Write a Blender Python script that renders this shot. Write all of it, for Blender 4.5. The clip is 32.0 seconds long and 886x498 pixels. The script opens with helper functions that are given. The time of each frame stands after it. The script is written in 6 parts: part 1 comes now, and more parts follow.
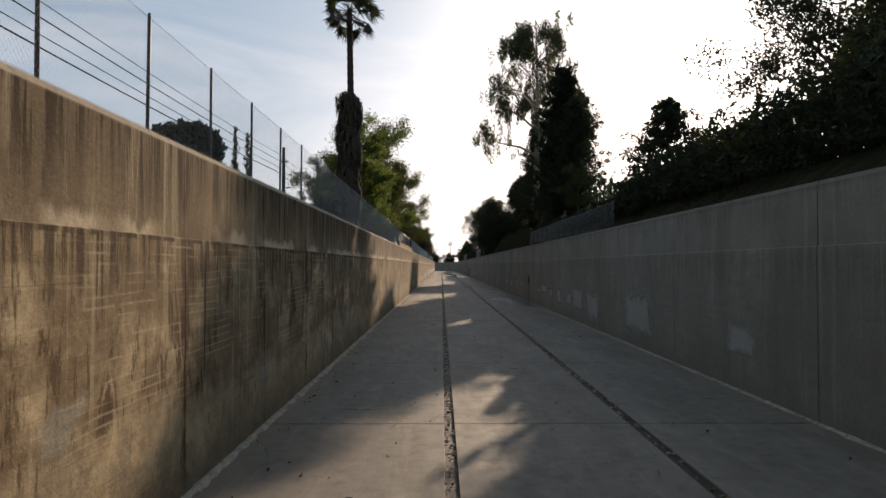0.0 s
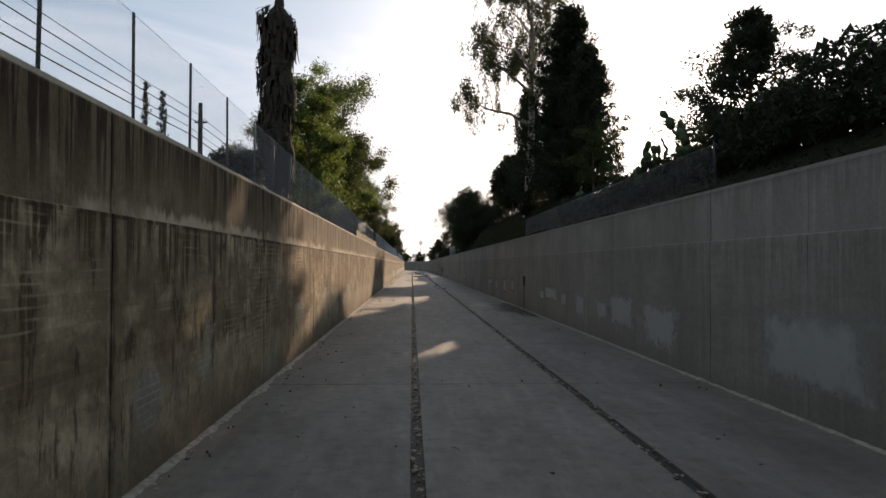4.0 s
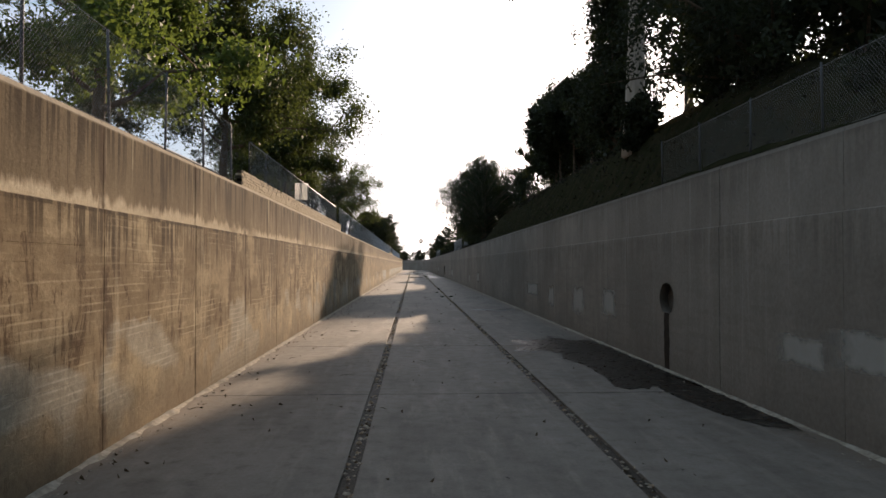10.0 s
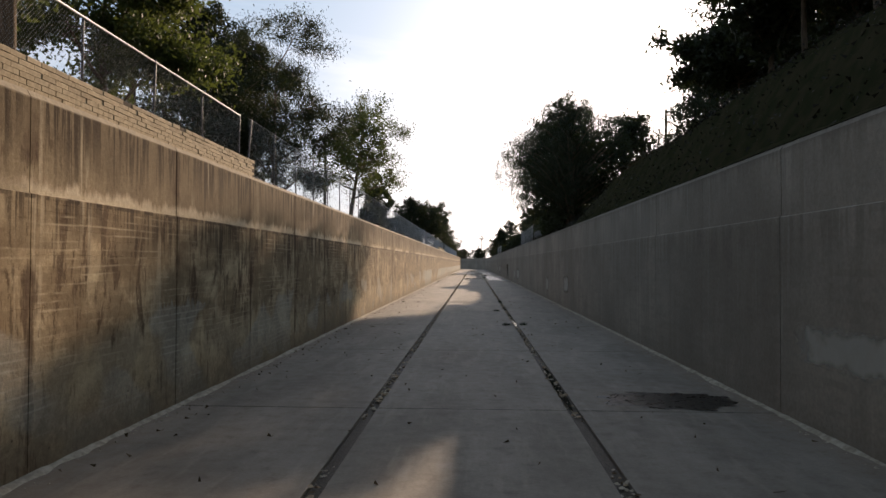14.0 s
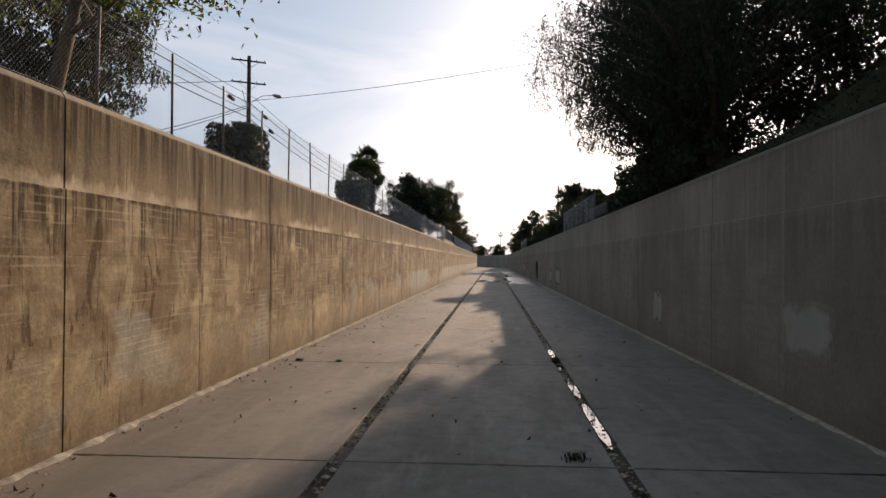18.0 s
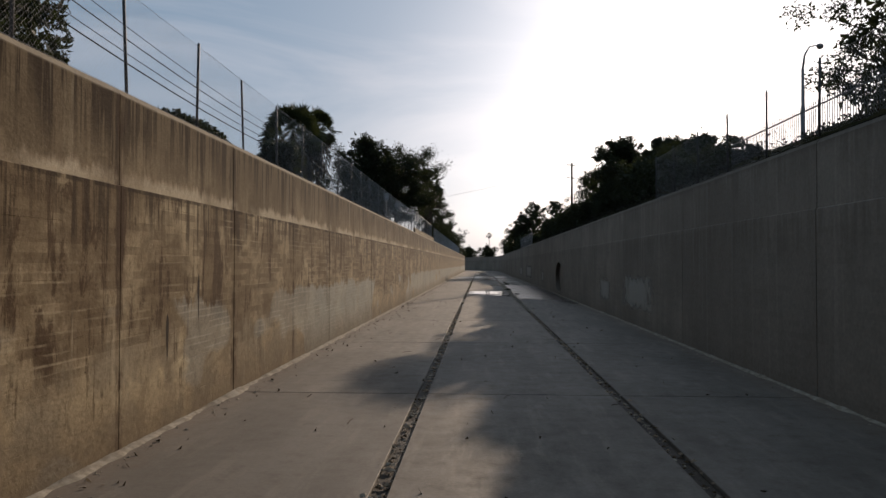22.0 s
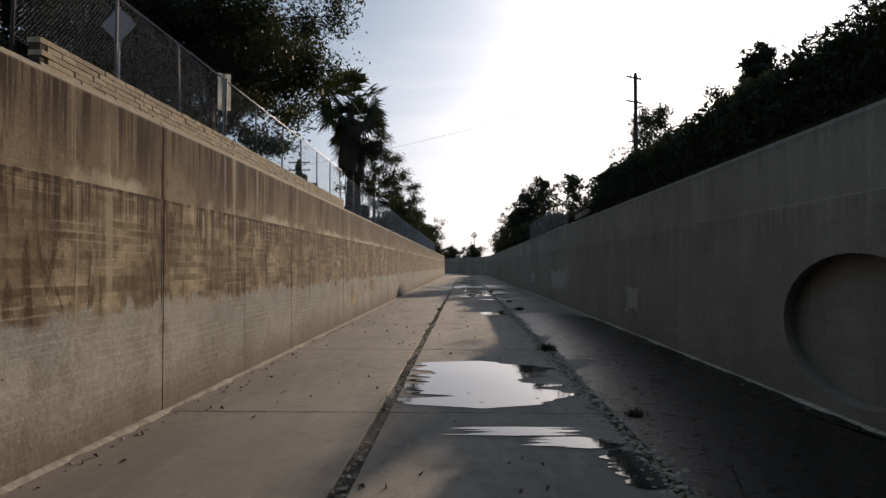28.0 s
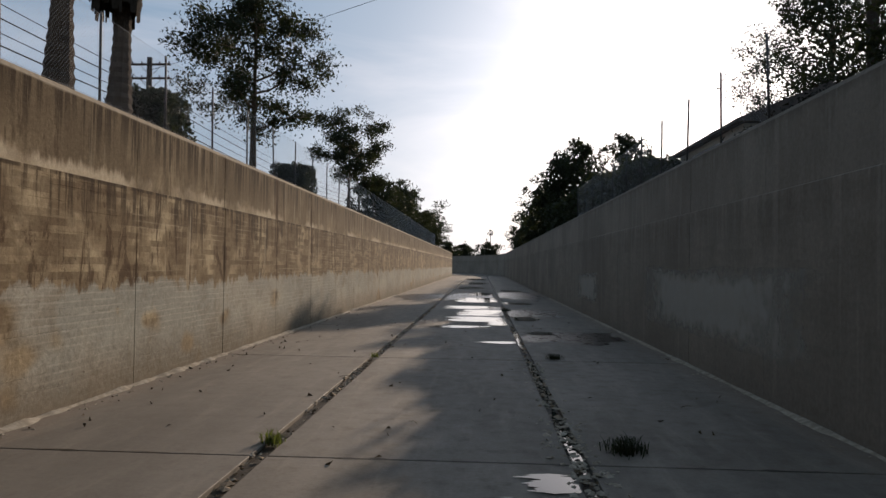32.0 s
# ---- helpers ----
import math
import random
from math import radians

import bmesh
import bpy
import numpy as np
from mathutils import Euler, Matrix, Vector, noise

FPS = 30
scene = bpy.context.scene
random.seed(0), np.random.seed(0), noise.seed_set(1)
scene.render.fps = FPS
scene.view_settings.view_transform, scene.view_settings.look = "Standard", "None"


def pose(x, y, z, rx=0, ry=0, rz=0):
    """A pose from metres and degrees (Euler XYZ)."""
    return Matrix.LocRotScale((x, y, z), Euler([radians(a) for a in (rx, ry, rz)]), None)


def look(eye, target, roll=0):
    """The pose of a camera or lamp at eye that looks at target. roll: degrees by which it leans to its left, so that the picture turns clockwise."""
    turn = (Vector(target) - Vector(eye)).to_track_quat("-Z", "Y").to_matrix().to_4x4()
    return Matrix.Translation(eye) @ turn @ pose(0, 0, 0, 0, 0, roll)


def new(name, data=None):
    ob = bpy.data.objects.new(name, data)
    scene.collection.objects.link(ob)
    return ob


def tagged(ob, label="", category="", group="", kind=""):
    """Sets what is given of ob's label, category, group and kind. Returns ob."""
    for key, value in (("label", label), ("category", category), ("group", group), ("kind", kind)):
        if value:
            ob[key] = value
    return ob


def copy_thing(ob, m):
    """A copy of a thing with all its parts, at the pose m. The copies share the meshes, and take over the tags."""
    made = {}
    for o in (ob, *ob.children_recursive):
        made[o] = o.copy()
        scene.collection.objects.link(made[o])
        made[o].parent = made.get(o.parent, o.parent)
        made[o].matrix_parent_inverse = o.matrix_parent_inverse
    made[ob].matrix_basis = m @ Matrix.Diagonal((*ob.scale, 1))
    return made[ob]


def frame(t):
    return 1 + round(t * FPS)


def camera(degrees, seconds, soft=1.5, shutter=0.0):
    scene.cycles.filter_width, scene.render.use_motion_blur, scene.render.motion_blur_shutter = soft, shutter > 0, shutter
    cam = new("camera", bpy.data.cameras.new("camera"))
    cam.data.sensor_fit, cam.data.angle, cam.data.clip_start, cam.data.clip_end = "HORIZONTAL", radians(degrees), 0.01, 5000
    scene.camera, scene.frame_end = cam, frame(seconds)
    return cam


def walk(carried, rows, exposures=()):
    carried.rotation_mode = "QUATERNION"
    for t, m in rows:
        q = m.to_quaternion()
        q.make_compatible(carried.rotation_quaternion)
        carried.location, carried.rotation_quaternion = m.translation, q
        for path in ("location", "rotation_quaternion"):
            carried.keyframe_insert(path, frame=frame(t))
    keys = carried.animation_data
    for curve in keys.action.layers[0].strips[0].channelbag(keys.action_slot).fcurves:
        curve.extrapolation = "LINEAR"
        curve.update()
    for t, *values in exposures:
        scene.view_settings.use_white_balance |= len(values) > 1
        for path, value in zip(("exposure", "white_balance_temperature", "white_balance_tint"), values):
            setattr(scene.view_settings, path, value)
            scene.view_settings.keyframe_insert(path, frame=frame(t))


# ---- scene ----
cam = camera(64.0, 32.0)
ROWS = [
    (0, -2.656, -0.524, 4.227, -0.11, 1.31, 0.08),
    (0.5, -2.666, 1.892, 4.170, -0.42, 1.34, 0.03),
    (1, -2.670, 4.327, 4.113, -0.34, 1.33, 0.00),
    (1.5, -2.653, 6.725, 4.063, -0.29, 1.31, -0.01),
    (2, -2.623, 9.120, 4.026, -0.19, 1.31, -0.04),
    (2.5, -2.594, 11.524, 3.998, -0.16, 1.29, -0.12),
    (2.75, -2.584, 12.728, 3.984, -0.32, 1.30, -0.16),
    (3, -2.574, 13.933, 3.972, -1.44, 1.30, -0.20),
    (3.5, -2.570, 16.270, 3.942, -2.18, 1.29, -0.19),
    (5.5, -2.631, 25.461, 3.822, -3.70, 1.32, -0.00),
    (6, -2.630, 27.827, 3.790, -3.61, 1.28, 0.05),
    (6.5, -2.606, 30.436, 3.770, -3.52, 1.27, -0.13),
    (7, -2.563, 33.481, 3.755, -3.45, 1.27, -0.26),
    (7.5, -2.474, 36.916, 3.741, -3.37, 1.27, -0.34),
    (8, -2.316, 40.574, 3.725, -3.29, 1.24, -0.38),
    (8.5, -2.123, 44.468, 3.706, -3.16, 1.25, -0.34),
    (9, -1.887, 48.532, 3.686, -2.90, 1.25, -0.23),
    (9.5, -1.622, 52.761, 3.670, -2.66, 1.24, -0.04),
    (10, -1.376, 57.236, 3.642, -2.45, 1.24, 0.04),
    (10.5, -1.127, 61.591, 3.607, -2.29, 1.27, 0.10),
    (11, -0.885, 66.094, 3.583, -2.26, 1.30, 0.10),
    (11.2, -0.792, 67.925, 3.580, -1.88, 1.32, 0.06),
    (11.3, -0.744, 68.841, 3.579, 1.62, 1.33, 0.04),
    (11.4, -0.698, 69.756, 3.578, 4.22, 1.34, 0.01),
    (11.5, -0.651, 70.672, 3.577, 6.05, 1.34, -0.01),
    (11.7, -0.576, 72.523, 3.578, 6.92, 1.35, -0.06),
    (11.9, -0.502, 74.376, 3.578, 6.62, 1.37, -0.11),
    (12, -0.465, 75.302, 3.578, 4.98, 1.38, -0.14),
    (12.2, -0.414, 77.221, 3.581, -2.78, 1.37, -0.16),
    (12.35, -0.375, 78.660, 3.582, -5.98, 1.37, -0.18),
    (12.5, -0.336, 80.100, 3.583, -6.70, 1.36, -0.19),
    (12.7, -0.281, 82.043, 3.581, -6.18, 1.30, -0.22),
    (12.8, -0.254, 83.015, 3.581, -1.99, 1.27, -0.24),
    (12.9, -0.227, 83.987, 3.580, 0.51, 1.23, -0.25),
    (13, -0.199, 84.959, 3.580, 1.74, 1.20, -0.27),
    (13.5, -0.089, 89.973, 3.583, 2.47, 1.15, -0.24),
    (15.5, 0.450, 110.157, 3.567, 3.13, 1.05, -0.23),
    (16, 0.492, 115.213, 3.553, 3.47, 1.05, -0.25),
    (16.5, 0.446, 120.288, 3.535, 3.66, 1.02, -0.29),
    (17, 0.428, 125.304, 3.513, 3.83, 1.01, -0.28),
    (17.5, 0.354, 130.401, 3.497, 3.95, 0.99, -0.28),
    (18, 0.236, 135.572, 3.484, 4.03, 0.92, -0.31),
    (18.5, 0.121, 140.668, 3.497, 4.06, 0.90, -0.36),
    (19, -0.010, 145.719, 3.515, 4.06, 0.95, -0.39),
    (19.5, -0.118, 150.835, 3.532, 4.18, 0.92, -0.30),
    (20, -0.226, 155.922, 3.531, 4.31, 0.88, -0.23),
    (20.5, -0.366, 161.001, 3.516, 4.52, 0.93, -0.12),
    (21, -0.586, 166.248, 3.453, 4.53, 0.99, -0.07),
    (21.5, -0.793, 171.424, 3.391, 4.61, 1.07, -0.05),
    (22, -0.989, 176.527, 3.345, 2.98, 1.16, -0.06),
    (22.5, -1.120, 181.620, 3.329, 3.09, 1.29, -0.02),
    (23, -1.193, 186.775, 3.338, 3.06, 1.34, 0.11),
    (23.5, -1.272, 191.818, 3.356, 1.59, 1.32, 0.07),
    (24, -1.343, 196.846, 3.420, 0.20, 1.32, 0.02),
    (24.5, -1.394, 201.874, 3.467, 0.27, 1.29, 0.03),
    (25, -1.421, 207.067, 3.450, 0.61, 1.24, 0.06),
    (25.5, -1.373, 212.259, 3.416, 0.75, 1.24, 0.05),
    (27.5, -0.832, 232.698, 3.278, 1.57, 1.31, 0.02),
    (28, -0.665, 237.821, 3.234, 1.74, 1.35, 0.03),
    (28.5, -0.454, 242.972, 3.201, 1.83, 1.37, -0.01),
    (29, -0.227, 248.137, 3.163, 1.96, 1.35, -0.04),
    (29.5, -0.110, 253.050, 3.122, 2.08, 1.33, -0.12),
    (30, 0.045, 258.089, 3.104, 2.37, 1.37, -0.49),
    (30.5, 0.299, 263.142, 3.067, 2.67, 1.38, -0.75),
    (31, 0.491, 268.179, 3.041, 2.97, 1.38, -0.89),
    (31.5, 0.748, 273.119, 3.016, 3.09, 1.36, -0.88),
    (32, 0.938, 277.918, 2.980, 3.13, 1.30, -0.83),
]

walk(cam, [(t, pose(x, y, z, 90 + pitch, roll, yaw)) for t, x, y, z, yaw, pitch, roll in ROWS],
     [(0.0, 0.45, 6950, 20), (3.5, 0.65, 7000, 21), (6.0, 0.72, 7000, 20), (9.0, 0.95, 6900, 21), (13.0, 0.8, 6850, 21), (16.0, 1.0, 7050, 24), (18.0, 0.65, 7050, 23), (20.0, 0.15, 6600, 20), (23.0, -0.03, 6500, 19), (28.0, 0.12, 6450, 19), (32.0, 0.2, 6450, 19)])

# ---- world, sun and exposure ----
SUN_AZ, SUN_EL = 17.5, 16.0          # degrees clockwise from +y, and above the horizon
world = bpy.data.worlds.new("sky")
scene.world = world
world.use_nodes = True
wn = world.node_tree.nodes
sky = wn.new("ShaderNodeTexSky")
sky.sky_type = "NISHITA"
sky.sun_disc = False
sky.sun_elevation, sky.sun_rotation = radians(SUN_EL), radians(SUN_AZ)
sky.air_density, sky.dust_density, sky.ozone_density = 1.0, 2.6, 2.2
wn["Background"].inputs["Strength"].default_value = 0.037
soft = wn.new("ShaderNodeHueSaturation")
soft.inputs["Saturation"].default_value = 0.5
haze = wn.new("ShaderNodeMix")
haze.data_type, haze.blend_type = "RGBA", "ADD"
haze.inputs[0].default_value = 1.0
wisps = wn.new("ShaderNodeTexNoise")                      # thin bright haze over the whole sky, a little streaky
wisps.inputs["Scale"].default_value, wisps.inputs["Detail"].default_value, wisps.inputs["Roughness"].default_value = 2.2, 5, 0.55
wisps.inputs["Distortion"].default_value = 1.1
tilt, where = wn.new("ShaderNodeMapping"), wn.new("ShaderNodeTexCoord")
tilt.inputs["Rotation"].default_value, tilt.inputs["Scale"].default_value = (0.3, 0.5, 0.6), (0.7, 1.6, 3.2)
world.node_tree.links.new(where.outputs["Generated"], tilt.inputs["Vector"])
world.node_tree.links.new(tilt.outputs["Vector"], wisps.inputs["Vector"])
veil = wn.new("ShaderNodeValToRGB")
veil.color_ramp.elements[0].position, veil.color_ramp.elements[0].color = 0.42, (2.4, 4.9, 6.9, 1)
veil.color_ramp.elements[1].position, veil.color_ramp.elements[1].color = 0.66, (6.2, 7.9, 9.2, 1)
world.node_tree.links.new(wisps.outputs["Fac"], veil.inputs["Fac"])
world.node_tree.links.new(veil.outputs["Color"], haze.inputs[7])
world.node_tree.links.new(sky.outputs["Color"], soft.inputs["Color"])
world.node_tree.links.new(soft.outputs["Color"], haze.inputs[6])
world.node_tree.links.new(haze.outputs[2], wn["Background"].inputs["Color"])
sun = new("sun", bpy.data.lights.new("sun", "SUN"))
sun.data.energy, sun.data.angle, sun.data.color = 3.75, radians(0.6), (1.0, 0.82, 0.59)
sun_way = Vector((math.sin(radians(SUN_AZ)) * math.cos(radians(SUN_EL)), math.cos(radians(SUN_AZ)) * math.cos(radians(SUN_EL)), math.sin(radians(SUN_EL))))
sun.matrix_world = look(sun_way * 300, (0, 0, 0))

# ---- plan, in metres: the channel runs along y ----
XL, XR, JOINT = -7.4, 7.42, 2.46     # inner wall faces, and the two long floor joints at +-JOINT
TOP = 6.5                            # height of the walls
LIFT = 4.72                          # height of the horizontal construction joint
SLAB, SLAB0 = 11.75, 18.5            # spacing of the cross joints, and where one of them lies
Y0, Y1 = -16.75, 477.0               # the straight stretch


# ---- materials ----
class Nodes:
    """A small wrapper to write node materials."""

    def __init__(self, name, rough=0.8, metal=0.0):
        self.mat = bpy.data.materials.new(name)
        self.mat.use_nodes = True
        self.nodes, self.links = self.mat.node_tree.nodes, self.mat.node_tree.links
        self.bsdf = self.nodes["Principled BSDF"]
        self.bsdf.inputs["Roughness"].default_value = rough
        self.bsdf.inputs["Metallic"].default_value = metal
        self.coord = self.nodes.new("ShaderNodeTexCoord").outputs["Object"]

    def put(self, value, socket):
        if isinstance(value, bpy.types.NodeSocket):
            self.links.new(value, socket)
        elif isinstance(value, tuple) and len(value) == 3 and socket.type == "RGBA":
            socket.default_value = (*value, 1)
        else:
            socket.default_value = value

    def scaled(self, s, vector=None):
        n = self.nodes.new("ShaderNodeMapping")
        n.inputs["Scale"].default_value = s
        self.links.new(vector or self.coord, n.inputs["Vector"])
        return n.outputs[0]

    def noise(self, scale, detail=4, rough=0.55, vector=None, distortion=0.0):
        n = self.nodes.new("ShaderNodeTexNoise")
        n.inputs["Scale"].default_value, n.inputs["Detail"].default_value = scale, detail
        n.inputs["Roughness"].default_value, n.inputs["Distortion"].default_value = rough, distortion
        self.links.new(vector or self.coord, n.inputs["Vector"])
        return n.outputs["Fac"]

    def ramp(self, fac, *stops):
        n = self.nodes.new("ShaderNodeValToRGB")
        el = n.color_ramp.elements
        while len(el) < len(stops):
            el.new(0.5)
        for e, (p, c) in zip(el, stops):
            e.position = p
            e.color = (*c, 1) if isinstance(c, tuple) else (c, c, c, 1)
        self.links.new(fac, n.inputs["Fac"])
        return n.outputs["Color"]

    def mix(self, fac, a, b, mode="MIX"):
        n = self.nodes.new("ShaderNodeMix")
        n.data_type, n.blend_type = "RGBA", mode
        self.put(fac, n.inputs[0])
        self.put(a, n.inputs[6])
        self.put(b, n.inputs[7])
        return n.outputs[2]

    def maths(self, op, a, b=0.0, c=0.0):
        n = self.nodes.new("ShaderNodeMath")
        n.operation = op
        for v, s in zip((a, b, c), n.inputs):
            self.put(v, s)
        return n.outputs[0]

    def span(self, v, a, b):
        """0 below a, 1 above b."""
        n = self.nodes.new("ShaderNodeMapRange")
        n.interpolation_type = "SMOOTHSTEP"
        self.put(v, n.inputs[0])
        n.inputs[1].default_value, n.inputs[2].default_value = a, b
        return n.outputs[0]

    def split(self, vector=None):
        n = self.nodes.new("ShaderNodeSeparateXYZ")
        self.links.new(vector or self.coord, n.inputs[0])
        return n.outputs

    def random(self):
        return self.nodes.new("ShaderNodeObjectInfo").outputs["Random"]

    def island(self):
        return self.nodes.new("ShaderNodeNewGeometry").outputs["Random Per Island"]

    def bump(self, height, strength=0.4, distance=0.02):
        n = self.nodes.new("ShaderNodeBump")
        n.inputs["Strength"].default_value, n.inputs["Distance"].default_value = strength, distance
        self.links.new(height, n.inputs["Height"])
        self.links.new(n.outputs[0], self.bsdf.inputs["Normal"])

    def done(self, color, rough=None):
        self.put(color, self.bsdf.inputs["Base Color"])
        if rough is not None:
            self.put(rough, self.bsdf.inputs["Roughness"])
        return self.mat


def world_coord(n):
    """Places in the world, so that one pattern runs on over all the pieces."""
    return n.nodes.new("ShaderNodeNewGeometry").outputs["Position"]


def wall_material(name, upper, lower, stain, drip, grime, pale, paint_a, paint_b, streaks, boards, cover):
    """Old formed concrete: board bands, brown water stains, drips from the rims, pale cover paint low down."""
    n = Nodes(name, 0.95)
    n.bsdf.inputs["Specular IOR Level"].default_value = 0.15
    pos = world_coord(n)
    x, y, z = n.split(pos)
    fine = n.noise(9.0, 6, 0.65, pos)
    wander = n.noise(1.6, 4, 0.6, pos)
    tall = n.noise(1.0, 5, 0.62, n.scaled((1.0, 1.5, 0.22), pos))
    thin = n.noise(1.0, 4, 0.65, n.scaled((1.0, 3.6, 0.26), pos))
    broad = n.noise(0.16, 4, 0.6, pos)
    zz = n.maths("ADD", z, n.maths("MULTIPLY", wander, 0.22))
    up = n.span(zz, LIFT + 0.06, LIFT + 0.16)
    base = n.mix(up, lower, upper)
    base = n.mix(n.maths("MULTIPLY", n.span(broad, 0.38, 0.68), 0.75), base, grime)
    base = n.mix(n.maths("MULTIPLY", n.random(), 0.35), base, grime)
    # single form boards took the stain differently
    row = n.maths("FLOOR", n.maths("DIVIDE", z, 0.152))
    mixed = n.nodes.new("ShaderNodeCombineXYZ")
    n.put(n.maths("MULTIPLY", row, 3.7), mixed.inputs[0])
    n.put(n.maths("MULTIPLY", y, 0.45), mixed.inputs[1])
    board = n.noise(1.0, 3, 0.6, mixed.outputs[0])
    banded = n.maths("MULTIPLY", n.span(board, 0.42, 0.66), n.maths("SUBTRACT", 1.0, up))
    base = n.mix(n.maths("MULTIPLY", banded, boards), base, stain)
    base = n.mix(n.maths("MULTIPLY", n.span(tall, 0.46, 0.64), streaks), base, stain)
    # the middle of the wall holds the most stain, in blotches
    middle = n.maths("MULTIPLY", n.span(n.maths("ADD", z, n.maths("MULTIPLY", broad, 1.5)), 2.3, 3.2), n.maths("SUBTRACT", 1.0, up))
    base = n.mix(n.maths("MULTIPLY", n.maths("MULTIPLY", middle, n.span(n.noise(0.7, 5, 0.65, pos), 0.4, 0.62)), 0.75 * streaks), base, stain)
    # dark drips hang from the rim and from the lift joint, by uneven lengths
    hang = n.maths("MULTIPLY", n.maths("SUBTRACT", n.noise(1.0, 2, 0.5, n.scaled((1, 0.8, 0.001), pos)), 0.35), 2.6)
    reach = n.maths("ADD", n.span(n.maths("ADD", z, hang), TOP - 0.6, TOP + 0.1), n.maths("MULTIPLY", n.span(n.maths("ADD", z, hang), LIFT - 0.9, LIFT), n.maths("SUBTRACT", 1.0, up)))
    drips = n.maths("MULTIPLY", n.span(thin, 0.43, 0.56), n.maths("MINIMUM", reach, 1.0))
    color = n.mix(n.maths("MULTIPLY", drips, streaks), base, drip)
    runs = n.noise(1.0, 3, 0.5, n.scaled((1.0, 3.2, 0.09), pos), 0.5)
    color = n.mix(n.maths("MULTIPLY", n.span(runs, 0.585, 0.67), 0.6 * streaks), color, pale)
    # chalky bloom along the lift joint
    bloom = n.maths("MULTIPLY", n.span(zz, LIFT - 0.06, LIFT + 0.06), n.maths("SUBTRACT", 1.0, n.span(n.maths("ADD", zz, n.maths("MULTIPLY", thin, 0.7)), LIFT + 0.36, LIFT + 0.6)))
    color = n.mix(n.maths("MULTIPLY", bloom, 0.25 * streaks), color, pale)
    # cover paint on the lower third: a band further along, loose patches before it
    some = n.noise(1.0, 2, 0.4, n.scaled((1.0, 0.33, 0.5), pos))
    along = n.maths("ADD", n.maths("MULTIPLY", n.span(y, 195.0, 222.0), max(cover, 0.0)), min(cover, 0.0))
    ragged = n.maths("ADD", n.maths("MULTIPLY", n.noise(1.0, 4, 0.7, n.scaled((1, 3.0, 0.8), pos)), 1.7), z)
    low = n.maths("SUBTRACT", 1.0, n.span(ragged, 2.95, 3.1))
    there = n.span(n.maths("ADD", some, along), 0.545, 0.575)
    worn = n.span(n.noise(2.6, 5, 0.7, pos), 0.3, 0.46)
    paint = n.mix(n.span(n.noise(0.35, 2, 0.5, pos), 0.4, 0.6), paint_a, paint_b)
    color = n.mix(n.maths("MULTIPLY", n.maths("MULTIPLY", low, there), n.maths("MULTIPLY", worn, 0.85)), color, paint)
    # dirt splashed along the foot
    foot = n.maths("SUBTRACT", 1.0, n.span(n.maths("ADD", z, n.maths("MULTIPLY", fine, 0.5)), 0.2, 0.95))
    color = n.mix(n.maths("MULTIPLY", foot, 0.5), color, grime)
    blots = n.noise(1.15, 7, 0.72, pos, 0.4)
    color = n.mix(n.maths("MULTIPLY", n.span(blots, 0.5, 0.68), 0.6 * streaks), color, stain)
    # earth washed over the rim
    rim = n.span(n.maths("ADD", z, n.maths("MULTIPLY", wander, 0.3)), TOP - 0.2, TOP + 0.1)
    color = n.mix(n.maths("MULTIPLY", rim, 0.6), color, drip)
    color = n.mix(0.35, color, n.ramp(fine, (0.25, 0.3), (0.75, 0.75)), "OVERLAY")
    n.bump(n.maths("ADD", fine, n.maths("MULTIPLY", n.noise(45, 3, 0.6, pos), 0.4)), 0.5, 0.015)
    return n.done(color)


